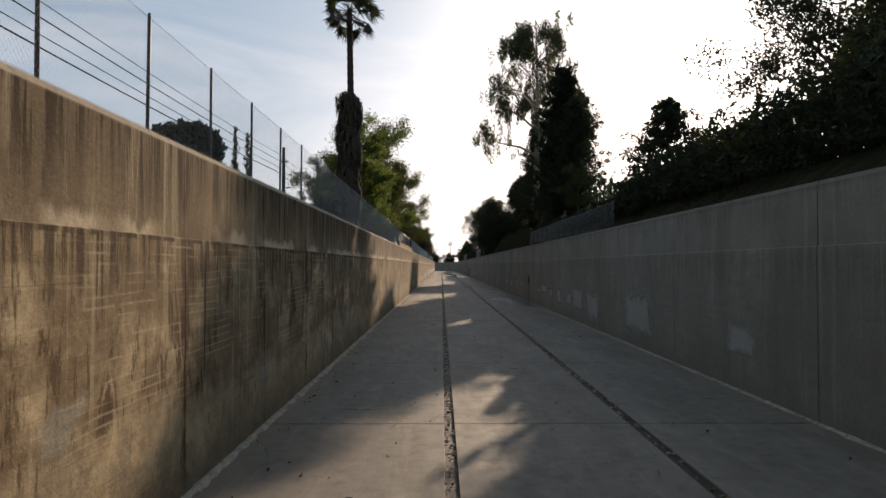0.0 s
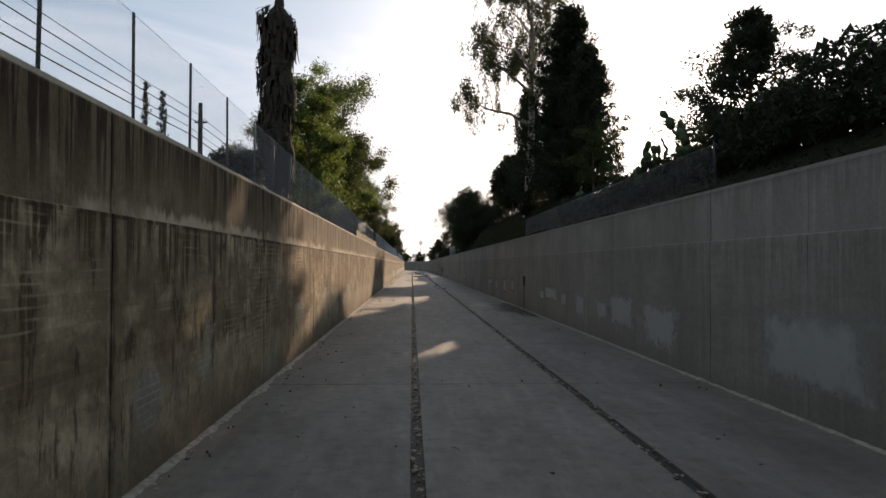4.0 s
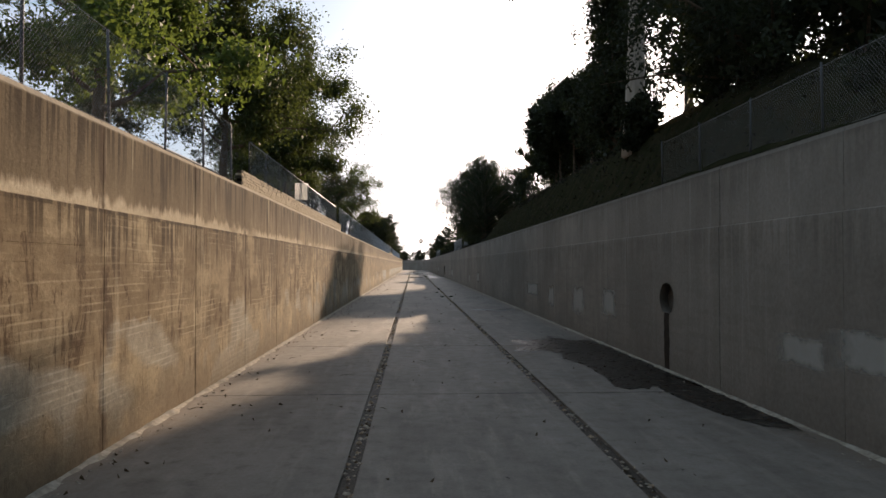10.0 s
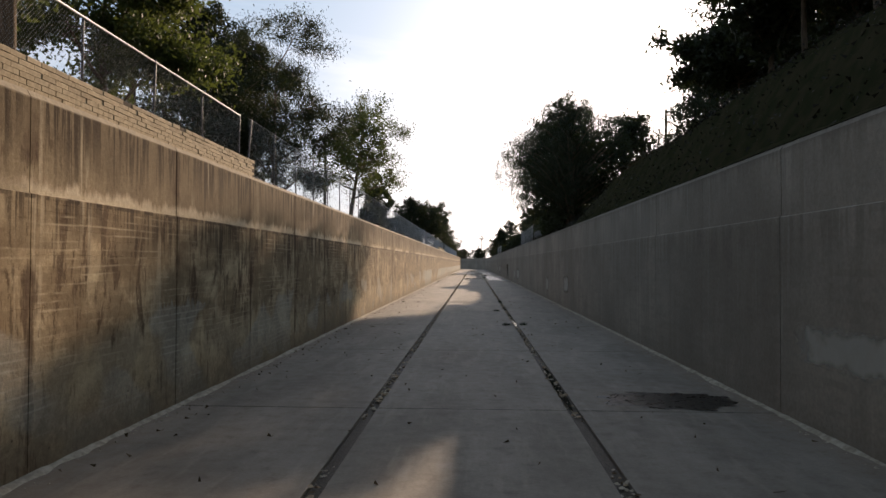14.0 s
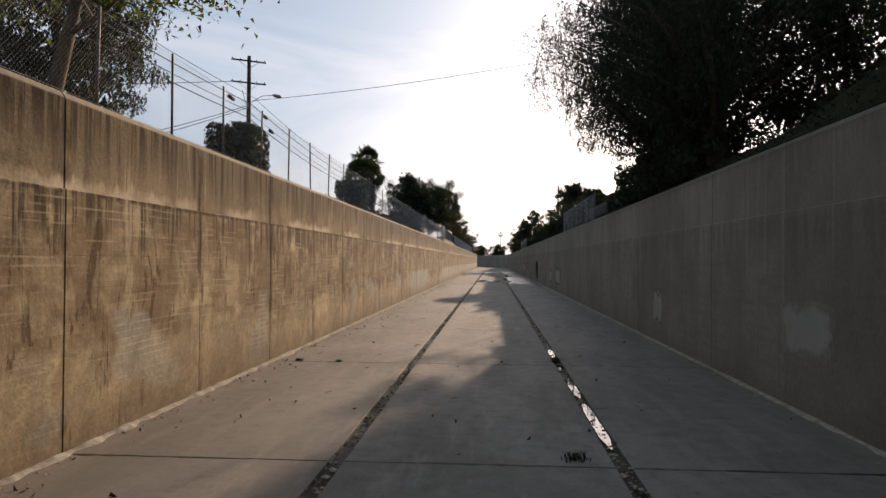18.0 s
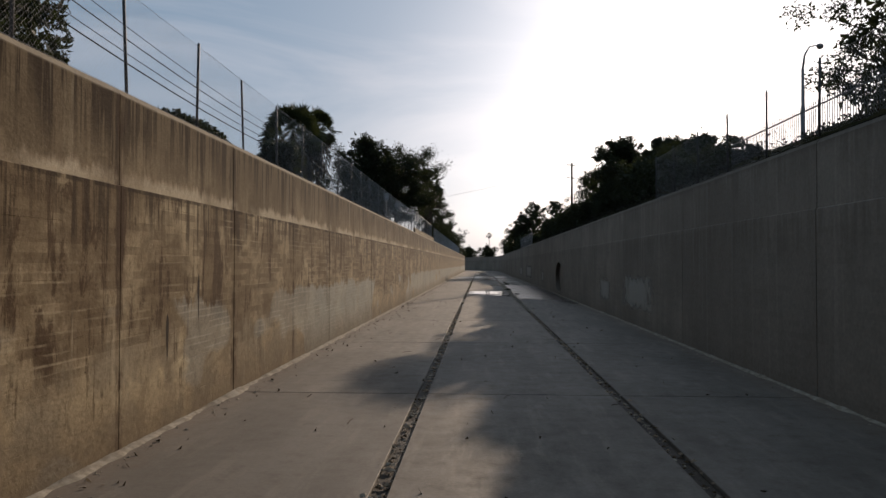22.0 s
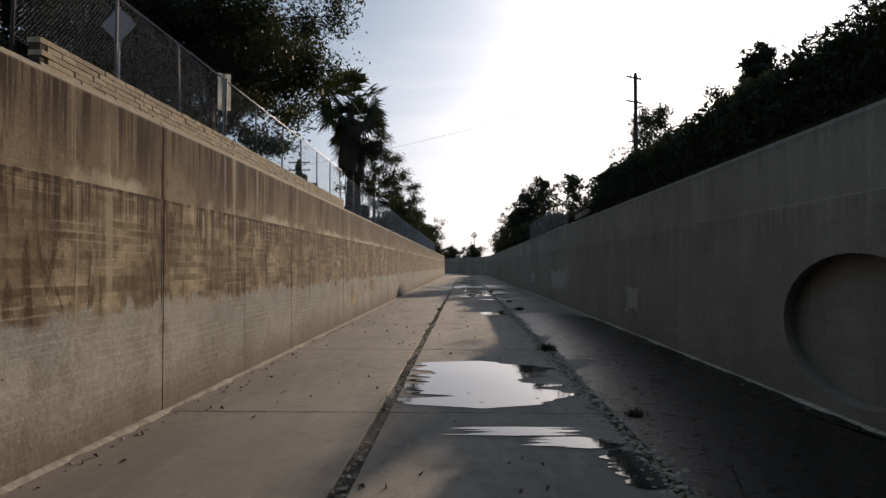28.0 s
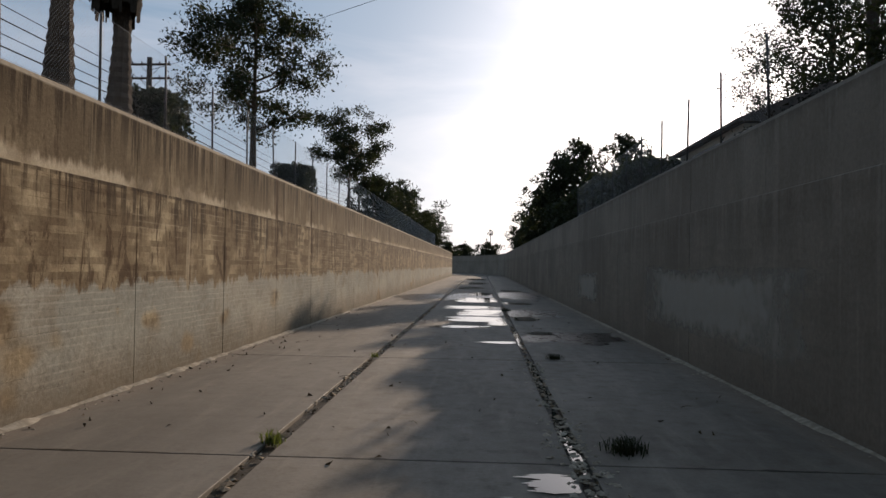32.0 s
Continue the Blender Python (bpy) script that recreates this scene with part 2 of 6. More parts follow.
def left_wall_material():
    """Board-formed concrete in old brown stain: drips from the rim, a chalky lift joint, light painted along the board
    ridges, cover paint and some painted vignetting low down.
    """
    n = Nodes("stained_concrete", 0.95)
    n.bsdf.inputs["Specular IOR Level"].default_value = 0.08
    pos = world_coord(n)
    x, y, z = n.split(pos)

    def grain(sy, sz, detail=4, rough=0.6, distortion=0.0):
        return n.noise(1.0, detail, rough, n.scaled((1.0, sy, sz), pos), distortion)

    def both(*parts):
        out = parts[0]
        for p in parts[1:]:
            out = n.maths("MULTIPLY", out, p)
        return out

    def off(v):
        return n.maths("SUBTRACT", 1.0, v)

    def plus(a, b, k=1.0):
        return n.maths("ADD", a, n.maths("MULTIPLY", b, k))

    fine = n.noise(9.0, 6, 0.68, pos)
    specks = n.noise(28.0, 3, 0.6, pos)
    blotch = n.noise(0.55, 7, 0.66, pos, 0.3)
    broad = n.noise(0.14, 4, 0.6, pos)
    teeth = grain(2.6, 0.35, 4, 0.65)
    thin = grain(4.6, 0.22, 5, 0.68)
    slow = grain(0.55, 0.12, 3, 0.5)
    up = n.span(plus(z, fine, 0.05), LIFT + 0.02, LIFT + 0.05)
    base = n.mix(n.span(blotch, 0.36, 0.66), (0.52, 0.41, 0.24), (0.37, 0.28, 0.155))
    base = n.mix(both(up, 0.8), base, (0.215, 0.16, 0.092))
    base = n.mix(both(up, n.span(grain(0.5, 0.3, 8, 0.7, 0.4), 0.45, 0.56), 0.72), base, (0.1, 0.072, 0.04))
    base = n.mix(both(n.span(broad, 0.4, 0.66), 0.6), base, (0.25, 0.185, 0.108))
    base = n.mix(both(n.random(), 0.3), base, (0.15, 0.105, 0.06))
    # lower down the face was rubbed smooth: greyer, in soft clouds; darker partly to paint in lens vignetting
    soft_low = both(off(n.span(plus(z, broad, 1.0), 2.2, 3.0)), n.span(n.noise(0.9, 4, 0.55, pos, 0.5), 0.38, 0.6))
    base = n.mix(both(soft_low, 0.78), base, (0.235, 0.188, 0.122))
    clouds = n.noise(1.0, 4, 0.55, n.scaled((1.0, 0.7, 0.9), pos), 1.2)
    base = n.mix(both(n.span(clouds, 0.5, 0.66), 0.55), base, (0.17, 0.122, 0.07))
    # the middle of the wall is stained darkest, down to a ragged toothed edge
    edge = plus(plus(z, teeth, 1.5), broad, 1.6)
    middle = both(n.span(edge, 3.25, 3.6), off(up))
    base = n.mix(both(middle, n.span(blotch, 0.36, 0.56), 0.7), base, (0.165, 0.112, 0.058))
    row = n.maths("FLOOR", n.maths("DIVIDE", z, 0.152))
    mixed = n.nodes.new("ShaderNodeCombineXYZ")
    n.put(n.maths("MULTIPLY", row, 3.7), mixed.inputs[0])
    n.put(n.maths("MULTIPLY", y, 0.5), mixed.inputs[1])
    board = n.noise(1.0, 3, 0.6, mixed.outputs[0])
    base = n.mix(both(n.span(board, 0.43, 0.6), n.span(edge, 2.7, 3.3), off(up), n.maths("ADD", 0.34, both(n.span(y, 150.0, 230.0), 0.36))), base, (0.12, 0.078, 0.04))
    # very dark ragged patches
    base = n.mix(both(middle, n.span(grain(1.7, 0.5, 8, 0.74, 0.6), 0.53, 0.61), 0.8), base, (0.066, 0.036, 0.018))
    # the upper lift: soft broad darkening under the rim, then sharp drips of uneven length
    hang = plus(plus(z, slow, 2.6), thin, 1.1)
    color = n.mix(both(n.span(hang, TOP + 0.1, TOP + 1.3), up, 0.72), base, (0.12, 0.086, 0.048))
    hang2 = plus(z, grain(1.3, 0.02, 3, 0.6), 3.0)
    color = n.mix(both(n.span(thin, 0.46, 0.55), n.span(hang2, TOP - 0.1, TOP + 1.3), up, 0.95), color, (0.04, 0.026, 0.015))
    low_hang = both(n.span(plus(z, grain(1.1, 0.02, 3, 0.6), 3.4), LIFT + 0.5, LIFT + 1.4), off(up))
    color = n.mix(both(n.span(thin, 0.46, 0.57), low_hang, 0.85), color, (0.05, 0.032, 0.018))
    color = n.mix(both(n.span(grain(5.5, 1.1, 6, 0.72), 0.55, 0.63), n.span(grain(0.35, 0.5, 3, 0.5), 0.44, 0.58), 0.7), color, (0.075, 0.048, 0.026))
    # pale runs
    color = n.mix(both(n.span(grain(2.3, 0.1, 5, 0.66, 0.6), 0.56, 0.68), n.span(grain(0.4, 0.35, 3, 0.5), 0.42, 0.56), 0.55), color, (0.47, 0.385, 0.25))
    # light on the form-board ridges painted as pale lines, broken along their length
    f = n.maths("FRACT", plus(n.maths("DIVIDE", z, 0.152), grain(0.35, 0.5, 2, 0.5), 0.9))
    line = off(n.span(n.maths("ABSOLUTE", n.maths("SUBTRACT", f, 0.5)), 0.03, 0.2))
    kept = both(n.span(grain(0.55, 3.2, 5, 0.66), 0.46, 0.6), n.span(grain(0.28, 0.45, 4, 0.6), 0.4, 0.58))
    color = n.mix(both(line, kept, n.span(edge, 2.5, 3.3), off(up), 0.42), color, (0.47, 0.385, 0.245))
    # chalk and a dark line along the lift joint
    high = n.maths("SUBTRACT", z, LIFT)
    chalk = both(n.span(high, 0.0, 0.03), off(n.span(plus(high, teeth, -0.75), -0.27, -0.06)), n.span(grain(0.3, 0.1, 3, 0.5), 0.38, 0.55))
    color = n.mix(both(chalk, 0.9), color, (0.5, 0.41, 0.28))
    color = n.mix(both(off(n.span(n.maths("ABSOLUTE", plus(high, fine, 0.06)), 0.02, 0.06)), n.span(teeth, 0.4, 0.55), 0.8), color, (0.04, 0.027, 0.016))
    # rust and damp beside the vertical joints
    fold = n.maths("ABSOLUTE", n.maths("SUBTRACT", n.maths("FRACT", n.maths("DIVIDE", n.maths("SUBTRACT", y, SLAB0), SLAB / 2)), 0.5))
    near = n.span(plus(fold, grain(2.6, 0.7, 6, 0.72), 0.2), 0.565, 0.6)
    color = n.mix(both(near, n.span(grain(0.2, 0.5, 3, 0.6), 0.42, 0.55), 0.85), color, (0.062, 0.034, 0.018))
    # cover paint on the lower third: a band further along, loose patches before it
    along = n.maths("SUBTRACT", n.maths("SUBTRACT", both(n.span(y, 198.0, 206.0), 0.24), both(n.span(y, 217.0, 220.0), off(n.span(y, 236.0, 246.0)), 0.2)), both(off(n.span(y, 30.0, 70.0)), 0.07))
    there = n.span(n.maths("ADD", grain(0.33, 0.5, 2, 0.4), along), 0.55, 0.61)
    low = off(n.span(plus(plus(z, grain(2.6, 0.8, 5, 0.7), 1.0), grain(0.5, 0.4, 5, 0.65), 1.3), 3.5, 3.67))
    worn = n.span(n.noise(1.5, 6, 0.7, pos), 0.24, 0.4)
    paint = n.mix(n.span(n.noise(0.35, 2, 0.5, pos), 0.4, 0.6), (0.37, 0.35, 0.285), (0.30, 0.30, 0.255))
    color = n.mix(both(low, there, worn, n.maths("ADD", 0.5, both(n.span(y, 198.0, 206.0), 0.4))), color, paint)
    color = n.mix(both(low, there, n.span(n.noise(0.9, 7, 0.7, pos, 0.4), 0.46, 0.66), 0.5), color, (0.2, 0.165, 0.115))
    # the same painted ridge light, over the cover paint
    color = n.mix(both(low, there, line, n.span(grain(0.5, 2.6, 5, 0.62), 0.42, 0.56), 0.4), color, (0.46, 0.43, 0.35))
    # small pits and tie holes
    pits = n.nodes.new("ShaderNodeTexVoronoi")
    pits.inputs["Scale"].default_value = 1.3
    n.links.new(n.scaled((1.0, 1.0, 1.25), pos), pits.inputs["Vector"])
    color = n.mix(both(off(n.span(pits.outputs["Distance"], 0.02, 0.045)), n.span(specks, 0.35, 0.5), 0.85), color, (0.03, 0.021, 0.013))
    # dirt splashed along the foot, carried higher to add to the painted vignetting
    foot = off(n.span(plus(plus(z, fine, 0.5), clouds, 0.9), 0.6, 2.1))
    color = n.mix(both(foot, 0.7), color, (0.13, 0.092, 0.055))
    rim = n.span(plus(z, blotch, 0.1), TOP - 0.12, TOP - 0.06)
    color = n.mix(both(rim, 0.7), color, (0.38, 0.315, 0.225))
    sober = n.nodes.new("ShaderNodeHueSaturation")
    sober.inputs["Saturation"].default_value = 0.9
    n.put(color, sober.inputs["Color"])
    color = sober.outputs["Color"]
    color = n.mix(0.5, color, n.ramp(n.maths("ADD", both(fine, 0.7), both(specks, 0.3)), (0.28, 0.24), (0.72, 0.78)), "OVERLAY")
    n.bump(n.maths("ADD", fine, both(n.noise(45, 3, 0.6, pos), 0.4)), 0.75, 0.018)
    return n.done(color)


def simple(name, a, b, scale=6.0, rough=0.8, metal=0.0, bump=0.2, stretch=(1, 1, 1), vary=0.0):
    """Two tones in a noise, with fine relief."""
    n = Nodes(name, rough, metal)
    n.bsdf.inputs["Specular IOR Level"].default_value = 0.5 if metal else 0.15
    v = n.scaled(stretch)
    f = n.noise(scale, 5, 0.6, v)
    color = n.mix(n.span(f, 0.35, 0.65), a, b)
    color = n.mix(n.maths("MULTIPLY", n.noise(scale * 0.13, 3, 0.5, v), 0.5), color, tuple(0.6 * c for c in a))
    if vary:
        color = n.mix(n.maths("MULTIPLY", n.random(), vary), color, tuple(0.45 * c for c in b))
    if bump:
        n.bump(n.noise(scale * 4, 4, 0.6, v), bump, 0.01)
    return n.done(color)


def patch_material():
    """Thin cover paint from a roller, worn through towards its edges."""
    n = Nodes("pale_cover_paint", 0.9)
    n.bsdf.inputs["Specular IOR Level"].default_value = 0.1
    pos = world_coord(n)
    spot = n.nodes.new("ShaderNodeTexCoord").outputs["Generated"]
    gx, gy, gz = n.split(spot)
    inset = n.maths("MINIMUM", n.maths("SUBTRACT", 0.5, n.maths("ABSOLUTE", n.maths("SUBTRACT", gy, 0.5))), n.maths("SUBTRACT", 0.5, n.maths("ABSOLUTE", n.maths("SUBTRACT", gz, 0.5))))
    cloud = n.noise(1.6, 5, 0.6, pos)
    kept = n.span(n.maths("ADD", inset, n.maths("MULTIPLY", cloud, 0.5)), 0.2, 0.52)
    color = n.mix(n.noise(2.5, 4, 0.6, pos), (0.40, 0.38, 0.335), (0.31, 0.292, 0.255))
    n.bump(n.noise(20, 4, 0.6, pos), 0.25, 0.01)
    n.done(color)
    clear = n.nodes.new("ShaderNodeBsdfTransparent")
    blend = n.nodes.new("ShaderNodeMixShader")
    n.put(n.maths("MULTIPLY", kept, 0.85), blend.inputs[0])
    n.links.new(clear.outputs[0], blend.inputs[1])
    n.links.new(n.bsdf.outputs[0], blend.inputs[2])
    n.links.new(blend.outputs[0], n.nodes["Material Output"].inputs["Surface"])
    return n.mat


def leaf_material(name, dark, light, back):
    """Leaves that let some light through."""
    n = Nodes(name, 0.6)
    n.bsdf.inputs["Specular IOR Level"].default_value = 0.2
    r = n.island()
    f = n.noise(0.35, 2, 0.5)
    color = n.mix(r, dark, light)
    color = n.mix(n.maths("MULTIPLY", f, 0.5), color, tuple(0.5 * c for c in dark))
    n.done(color)
    lucid = n.nodes.new("ShaderNodeBsdfTranslucent")
    n.put(n.mix(r, back, tuple(0.7 * c for c in back)), lucid.inputs["Color"])
    both = n.nodes.new("ShaderNodeMixShader")
    both.inputs[0].default_value = 0.35
    n.links.new(n.bsdf.outputs[0], both.inputs[1])
    n.links.new(lucid.outputs[0], both.inputs[2])
    n.links.new(both.outputs[0], n.nodes["Material Output"].inputs["Surface"])
    return n.mat


M_WALL_L = left_wall_material()
M_WALL_R = wall_material("grey_concrete", (0.25, 0.222, 0.184), (0.26, 0.23, 0.19), (0.155, 0.133, 0.106), (0.10, 0.086, 0.07), (0.15, 0.13, 0.107), (0.34, 0.31, 0.265), (0.36, 0.35, 0.33), (0.33, 0.325, 0.315), 0.34, 0.3, -0.5)
M_GROOVE = simple("dark_joint", (0.045, 0.033, 0.023), (0.025, 0.019, 0.014), 8.0, 0.95)


def floor_material():
    """Worn trowelled concrete, each slab a little different, dusty at the sides."""
    n = Nodes("slab_concrete", 0.8)
    n.bsdf.inputs["Specular IOR Level"].default_value = 0.35
    pos = world_coord(n)
    fine = n.noise(14, 6, 0.7, pos)
    broad = n.noise(1.0, 5, 0.6, n.scaled((0.55, 0.16, 1), pos))
    spots = n.noise(2.3, 5, 0.65, pos)
    color = n.mix(n.span(broad, 0.3, 0.7), (0.103, 0.088, 0.07), (0.168, 0.146, 0.12))
    color = n.mix(n.maths("MULTIPLY", n.span(spots, 0.53, 0.7), 0.62), color, (0.1, 0.084, 0.066))
    color = n.mix(n.maths("MULTIPLY", n.random(), 0.35), color, (0.105, 0.095, 0.08))
    x, y, z = n.split(pos)
    side = n.span(n.maths("ADD", n.maths("ABSOLUTE", x), n.maths("MULTIPLY", spots, 1.4)), 7.0, 8.1)
    color = n.mix(n.maths("MULTIPLY", side, 0.6), color, (0.17, 0.13, 0.095))
    scuff = n.noise(1.0, 5, 0.65, n.scaled((2.4, 0.35, 1), pos))
    color = n.mix(n.maths("MULTIPLY", n.span(scuff, 0.5, 0.68), 0.28), color, (0.25, 0.215, 0.175))
    color = n.mix(0.42, color, n.ramp(fine, (0.25, 0.28), (0.75, 0.78)), "OVERLAY")
    n.bump(n.maths("ADD", fine, n.maths("MULTIPLY", spots, 0.6)), 0.35, 0.012)
    return n.done(color, n.ramp(spots, (0.3, 0.62), (0.7, 0.9)))


M_FLOOR = floor_material()
M_MUD = simple("wet_debris", (0.018, 0.014, 0.01), (0.06, 0.047, 0.033), 16.0, 0.6, bump=0.8)
M_SILT = simple("pale_silt", (0.40, 0.36, 0.29), (0.22, 0.185, 0.14), 5.0, 0.95, bump=0.8)
M_GROUND = simple("dry_ground", (0.20, 0.16, 0.105), (0.13, 0.11, 0.07), 1.2, 0.95, bump=0.6)
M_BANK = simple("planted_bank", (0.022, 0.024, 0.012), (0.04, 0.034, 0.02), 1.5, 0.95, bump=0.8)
for earth in (M_GROUND, M_BANK):
    earth.node_tree.nodes["Principled BSDF"].inputs["Specular IOR Level"].default_value = 0.0
M_STEEL = simple("galvanised_steel", (0.30, 0.31, 0.32), (0.20, 0.205, 0.21), 20.0, 0.5, 0.6, 0.1)
M_POST = simple("dark_painted_steel", (0.05, 0.055, 0.06), (0.08, 0.08, 0.08), 12.0, 0.6, 0.2, 0.1)
M_WIRE = simple("wire", (0.36, 0.36, 0.365), (0.28, 0.28, 0.285), 20.0, 0.6, 0.3, 0.0)
M_CABLE = simple("black_cable", (0.02, 0.02, 0.02), (0.03, 0.03, 0.03), 9.0, 0.6, 0, 0)
M_CABLE.node_tree.nodes["Principled BSDF"].inputs["Specular IOR Level"].default_value = 0.08
M_BLOCK = simple("slump_block", (0.5, 0.41, 0.275), (0.34, 0.27, 0.175), 9.0, 0.9, bump=0.6, vary=0.5)
M_MORTAR = simple("mortar", (0.07, 0.056, 0.04), (0.045, 0.036, 0.027), 12.0, 0.95)
M_BARK = simple("bark", (0.13, 0.095, 0.065), (0.06, 0.045, 0.032), 5.0, 0.95, bump=0.9, stretch=(3, 3, 0.5))
M_PALEBARK = simple("pale_smooth_bark", (0.46, 0.40, 0.33), (0.30, 0.25, 0.20), 2.0, 0.8, bump=0.4, stretch=(2, 2, 0.4))
M_SKIRT = simple("dead_fronds", (0.06, 0.048, 0.036), (0.034, 0.027, 0.02), 6.0, 0.95, bump=0.5)
M_PALMBARK = simple("fibrous_palm_bark", (0.075, 0.055, 0.04), (0.035, 0.026, 0.02), 9.0, 0.95, bump=0.9, stretch=(2, 2, 1.5))
M_WOOD = simple("weathered_pole_wood", (0.06, 0.046, 0.036), (0.035, 0.027, 0.022), 4.0, 0.9, stretch=(6, 6, 0.4))
M_LEAF = leaf_material("green_leaves", (0.024, 0.043, 0.013), (0.06, 0.092, 0.026), (0.22, 0.3, 0.055))
M_LEAF_MID = leaf_material("dull_green_leaves", (0.022, 0.034, 0.013), (0.055, 0.072, 0.024), (0.11, 0.14, 0.03))
M_LEAF_DARK = leaf_material("dark_leaves", (0.016, 0.022, 0.013), (0.036, 0.045, 0.022), (0.035, 0.045, 0.013))
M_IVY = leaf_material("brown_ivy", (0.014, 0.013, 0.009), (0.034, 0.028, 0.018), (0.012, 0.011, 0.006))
M_LEAF_OLIVE = leaf_material("olive_leaves", (0.05, 0.06, 0.03), (0.10, 0.105, 0.055), (0.13, 0.14, 0.05))
M_PALM = leaf_material("palm_fronds", (0.018, 0.025, 0.011), (0.042, 0.052, 0.02), (0.03, 0.038, 0.012))
M_CACTUS = simple("cactus", (0.07, 0.10, 0.045), (0.05, 0.075, 0.035), 4.0, 0.7)
M_SIGN = simple("bare_aluminium", (0.22, 0.225, 0.23), (0.17, 0.175, 0.18), 5.0, 0.5, 0.4, 0.05)
M_SIGNWHITE = leaf_material("white_plastic_sheet", (0.80, 0.80, 0.78), (0.70, 0.70, 0.68), (0.85, 0.85, 0.83))
M_SIGNWHITE.node_tree.nodes["Mix Shader"].inputs[0].default_value = 0.8
M_PAINT = patch_material()
M_STUCCO = simple("pale_stucco", (0.55, 0.50, 0.42), (0.47, 0.42, 0.35), 6.0, 0.9)
M_ROOF = simple("roof_shingles", (0.11, 0.09, 0.08), (0.07, 0.06, 0.055), 6.0, 0.9)
M_GRASS = leaf_material("grass_blades", (0.06, 0.09, 0.02), (0.14, 0.17, 0.05), (0.2, 0.25, 0.05))
M_DRY = simple("dry_leaves", (0.10, 0.07, 0.04), (0.05, 0.035, 0.02), 20.0, 0.9, 0, 0)


def water_material():
    n = Nodes("shallow_water", 0.03)
    pos = world_coord(n)
    n.bsdf.inputs["IOR"].default_value = 1.33
    n.bump(n.noise(5.0, 2, 0.5, pos), 0.04, 0.01)
    return n.done((0.035, 0.032, 0.028))


def damp_material():
    """Wet concrete that dries out in streaks towards both ends."""
    n = Nodes("damp_concrete", 0.5)
    n.bsdf.inputs["Specular IOR Level"].default_value = 0.12
    pos = world_coord(n)
    f = n.noise(3.0, 5, 0.65, pos)
    gx, gy, gz = n.split(n.nodes.new("ShaderNodeTexCoord").outputs["Generated"])
    streak = n.noise(1.0, 5, 0.65, n.scaled((0.7, 1.6, 1), pos))
    out = n.maths("ADD", n.maths("MULTIPLY", n.maths("ABSOLUTE", n.maths("SUBTRACT", gy, 0.5)), 2.0), n.maths("MULTIPLY", streak, 1.1))
    dry = n.span(out, 1.3, 1.65)
    n.bump(n.noise(14, 5, 0.6, pos), 0.3, 0.01)
    n.done(n.mix(f, (0.006, 0.0052, 0.0045), (0.018, 0.016, 0.0135)), n.ramp(f, (0.35, 0.22), (0.65, 0.42)))
    clear = n.nodes.new("ShaderNodeBsdfTransparent")
    blend = n.nodes.new("ShaderNodeMixShader")
    n.put(dry, blend.inputs[0])
    n.links.new(n.bsdf.outputs[0], blend.inputs[1])
    n.links.new(clear.outputs[0], blend.inputs[2])
    n.links.new(blend.outputs[0], n.nodes["Material Output"].inputs["Surface"])
    return n.mat


M_WATER, M_DAMP = water_material(), damp_material()


# ---- mesh helpers ----
def mesh_of(name, verts, faces, material):
    me = bpy.data.meshes.new(name)
    me.from_pydata([tuple(v) for v in verts], [], [tuple(f) for f in faces])
    me.materials.append(material)
    me.update()
    return me


def thing(name, label, category, at=(0, 0, 0), group="", kind="", turn=0):
    ob = new(name)
    ob.empty_display_size = 0.3
    ob.matrix_basis = pose(*at, 0, 0, turn)
    return tagged(ob, label, category, group, kind)


def child(name, me, parent, label="", m=None):
    ob = new(name, me)
    ob.parent = parent
    if m is not None:
        ob.matrix_basis = m
    if label:
        ob["label"] = label
    return ob


def solo(name, me, label, category, kind="", group="", m=None):
    ob = new(name, me)
    if m is not None:
        ob.matrix_basis = m
    return tagged(ob, label, category, group, kind)


BOX_FACES = [(0, 3, 2, 1), (4, 5, 6, 7), (0, 1, 5, 4), (1, 2, 6, 5), (2, 3, 7, 6), (3, 0, 4, 7)]


class Build:
    """Collects vertices and faces of one mesh."""

    def __init__(self):
        self.v, self.f = [], []

    def add(self, verts, faces):
        k = len(self.v)
        self.v += [tuple(p) for p in verts]
        self.f += [tuple(i + k for i in f) for f in faces]

    def box(self, a, b):
        (x0, y0, z0), (x1, y1, z1) = a, b
        self.add([(x0, y0, z0), (x1, y0, z0), (x1, y1, z0), (x0, y1, z0), (x0, y0, z1), (x1, y0, z1), (x1, y1, z1), (x0, y1, z1)], BOX_FACES)

    def tube(self, points, radii, sides=7, cap=True):
        """A tapered tube along points."""
        points = [Vector(p) for p in points]
        k = len(self.v)
        for i, p in enumerate(points):
            d = (points[min(i + 1, len(points) - 1)] - points[max(i - 1, 0)]).normalized()
            s = d.cross(Vector((0.31, 0.95, 0.07))).normalized() if abs(d.z) > 0.2 else d.cross(Vector((0, 0, 1))).normalized()
            u = d.cross(s)
            for j in range(sides):
                a = 2 * math.pi * j / sides
                self.v.append(tuple(p + (s * math.cos(a) + u * math.sin(a)) * radii[i]))
        for i in range(len(points) - 1):
            for j in range(sides):
                a, b = k + i * sides + j, k + i * sides + (j + 1) % sides
                self.f.append((a, b, b + sides, a + sides))
        if cap:
            self.f.append(tuple(k + (len(points) - 1) * sides + j for j in range(sides)))
            self.f.append(tuple(k + sides - 1 - j for j in range(sides)))

    def mesh(self, name, material, smooth=False):
        me = mesh_of(name, self.v, self.f, material)
        if smooth:
            me.shade_smooth()
        return me


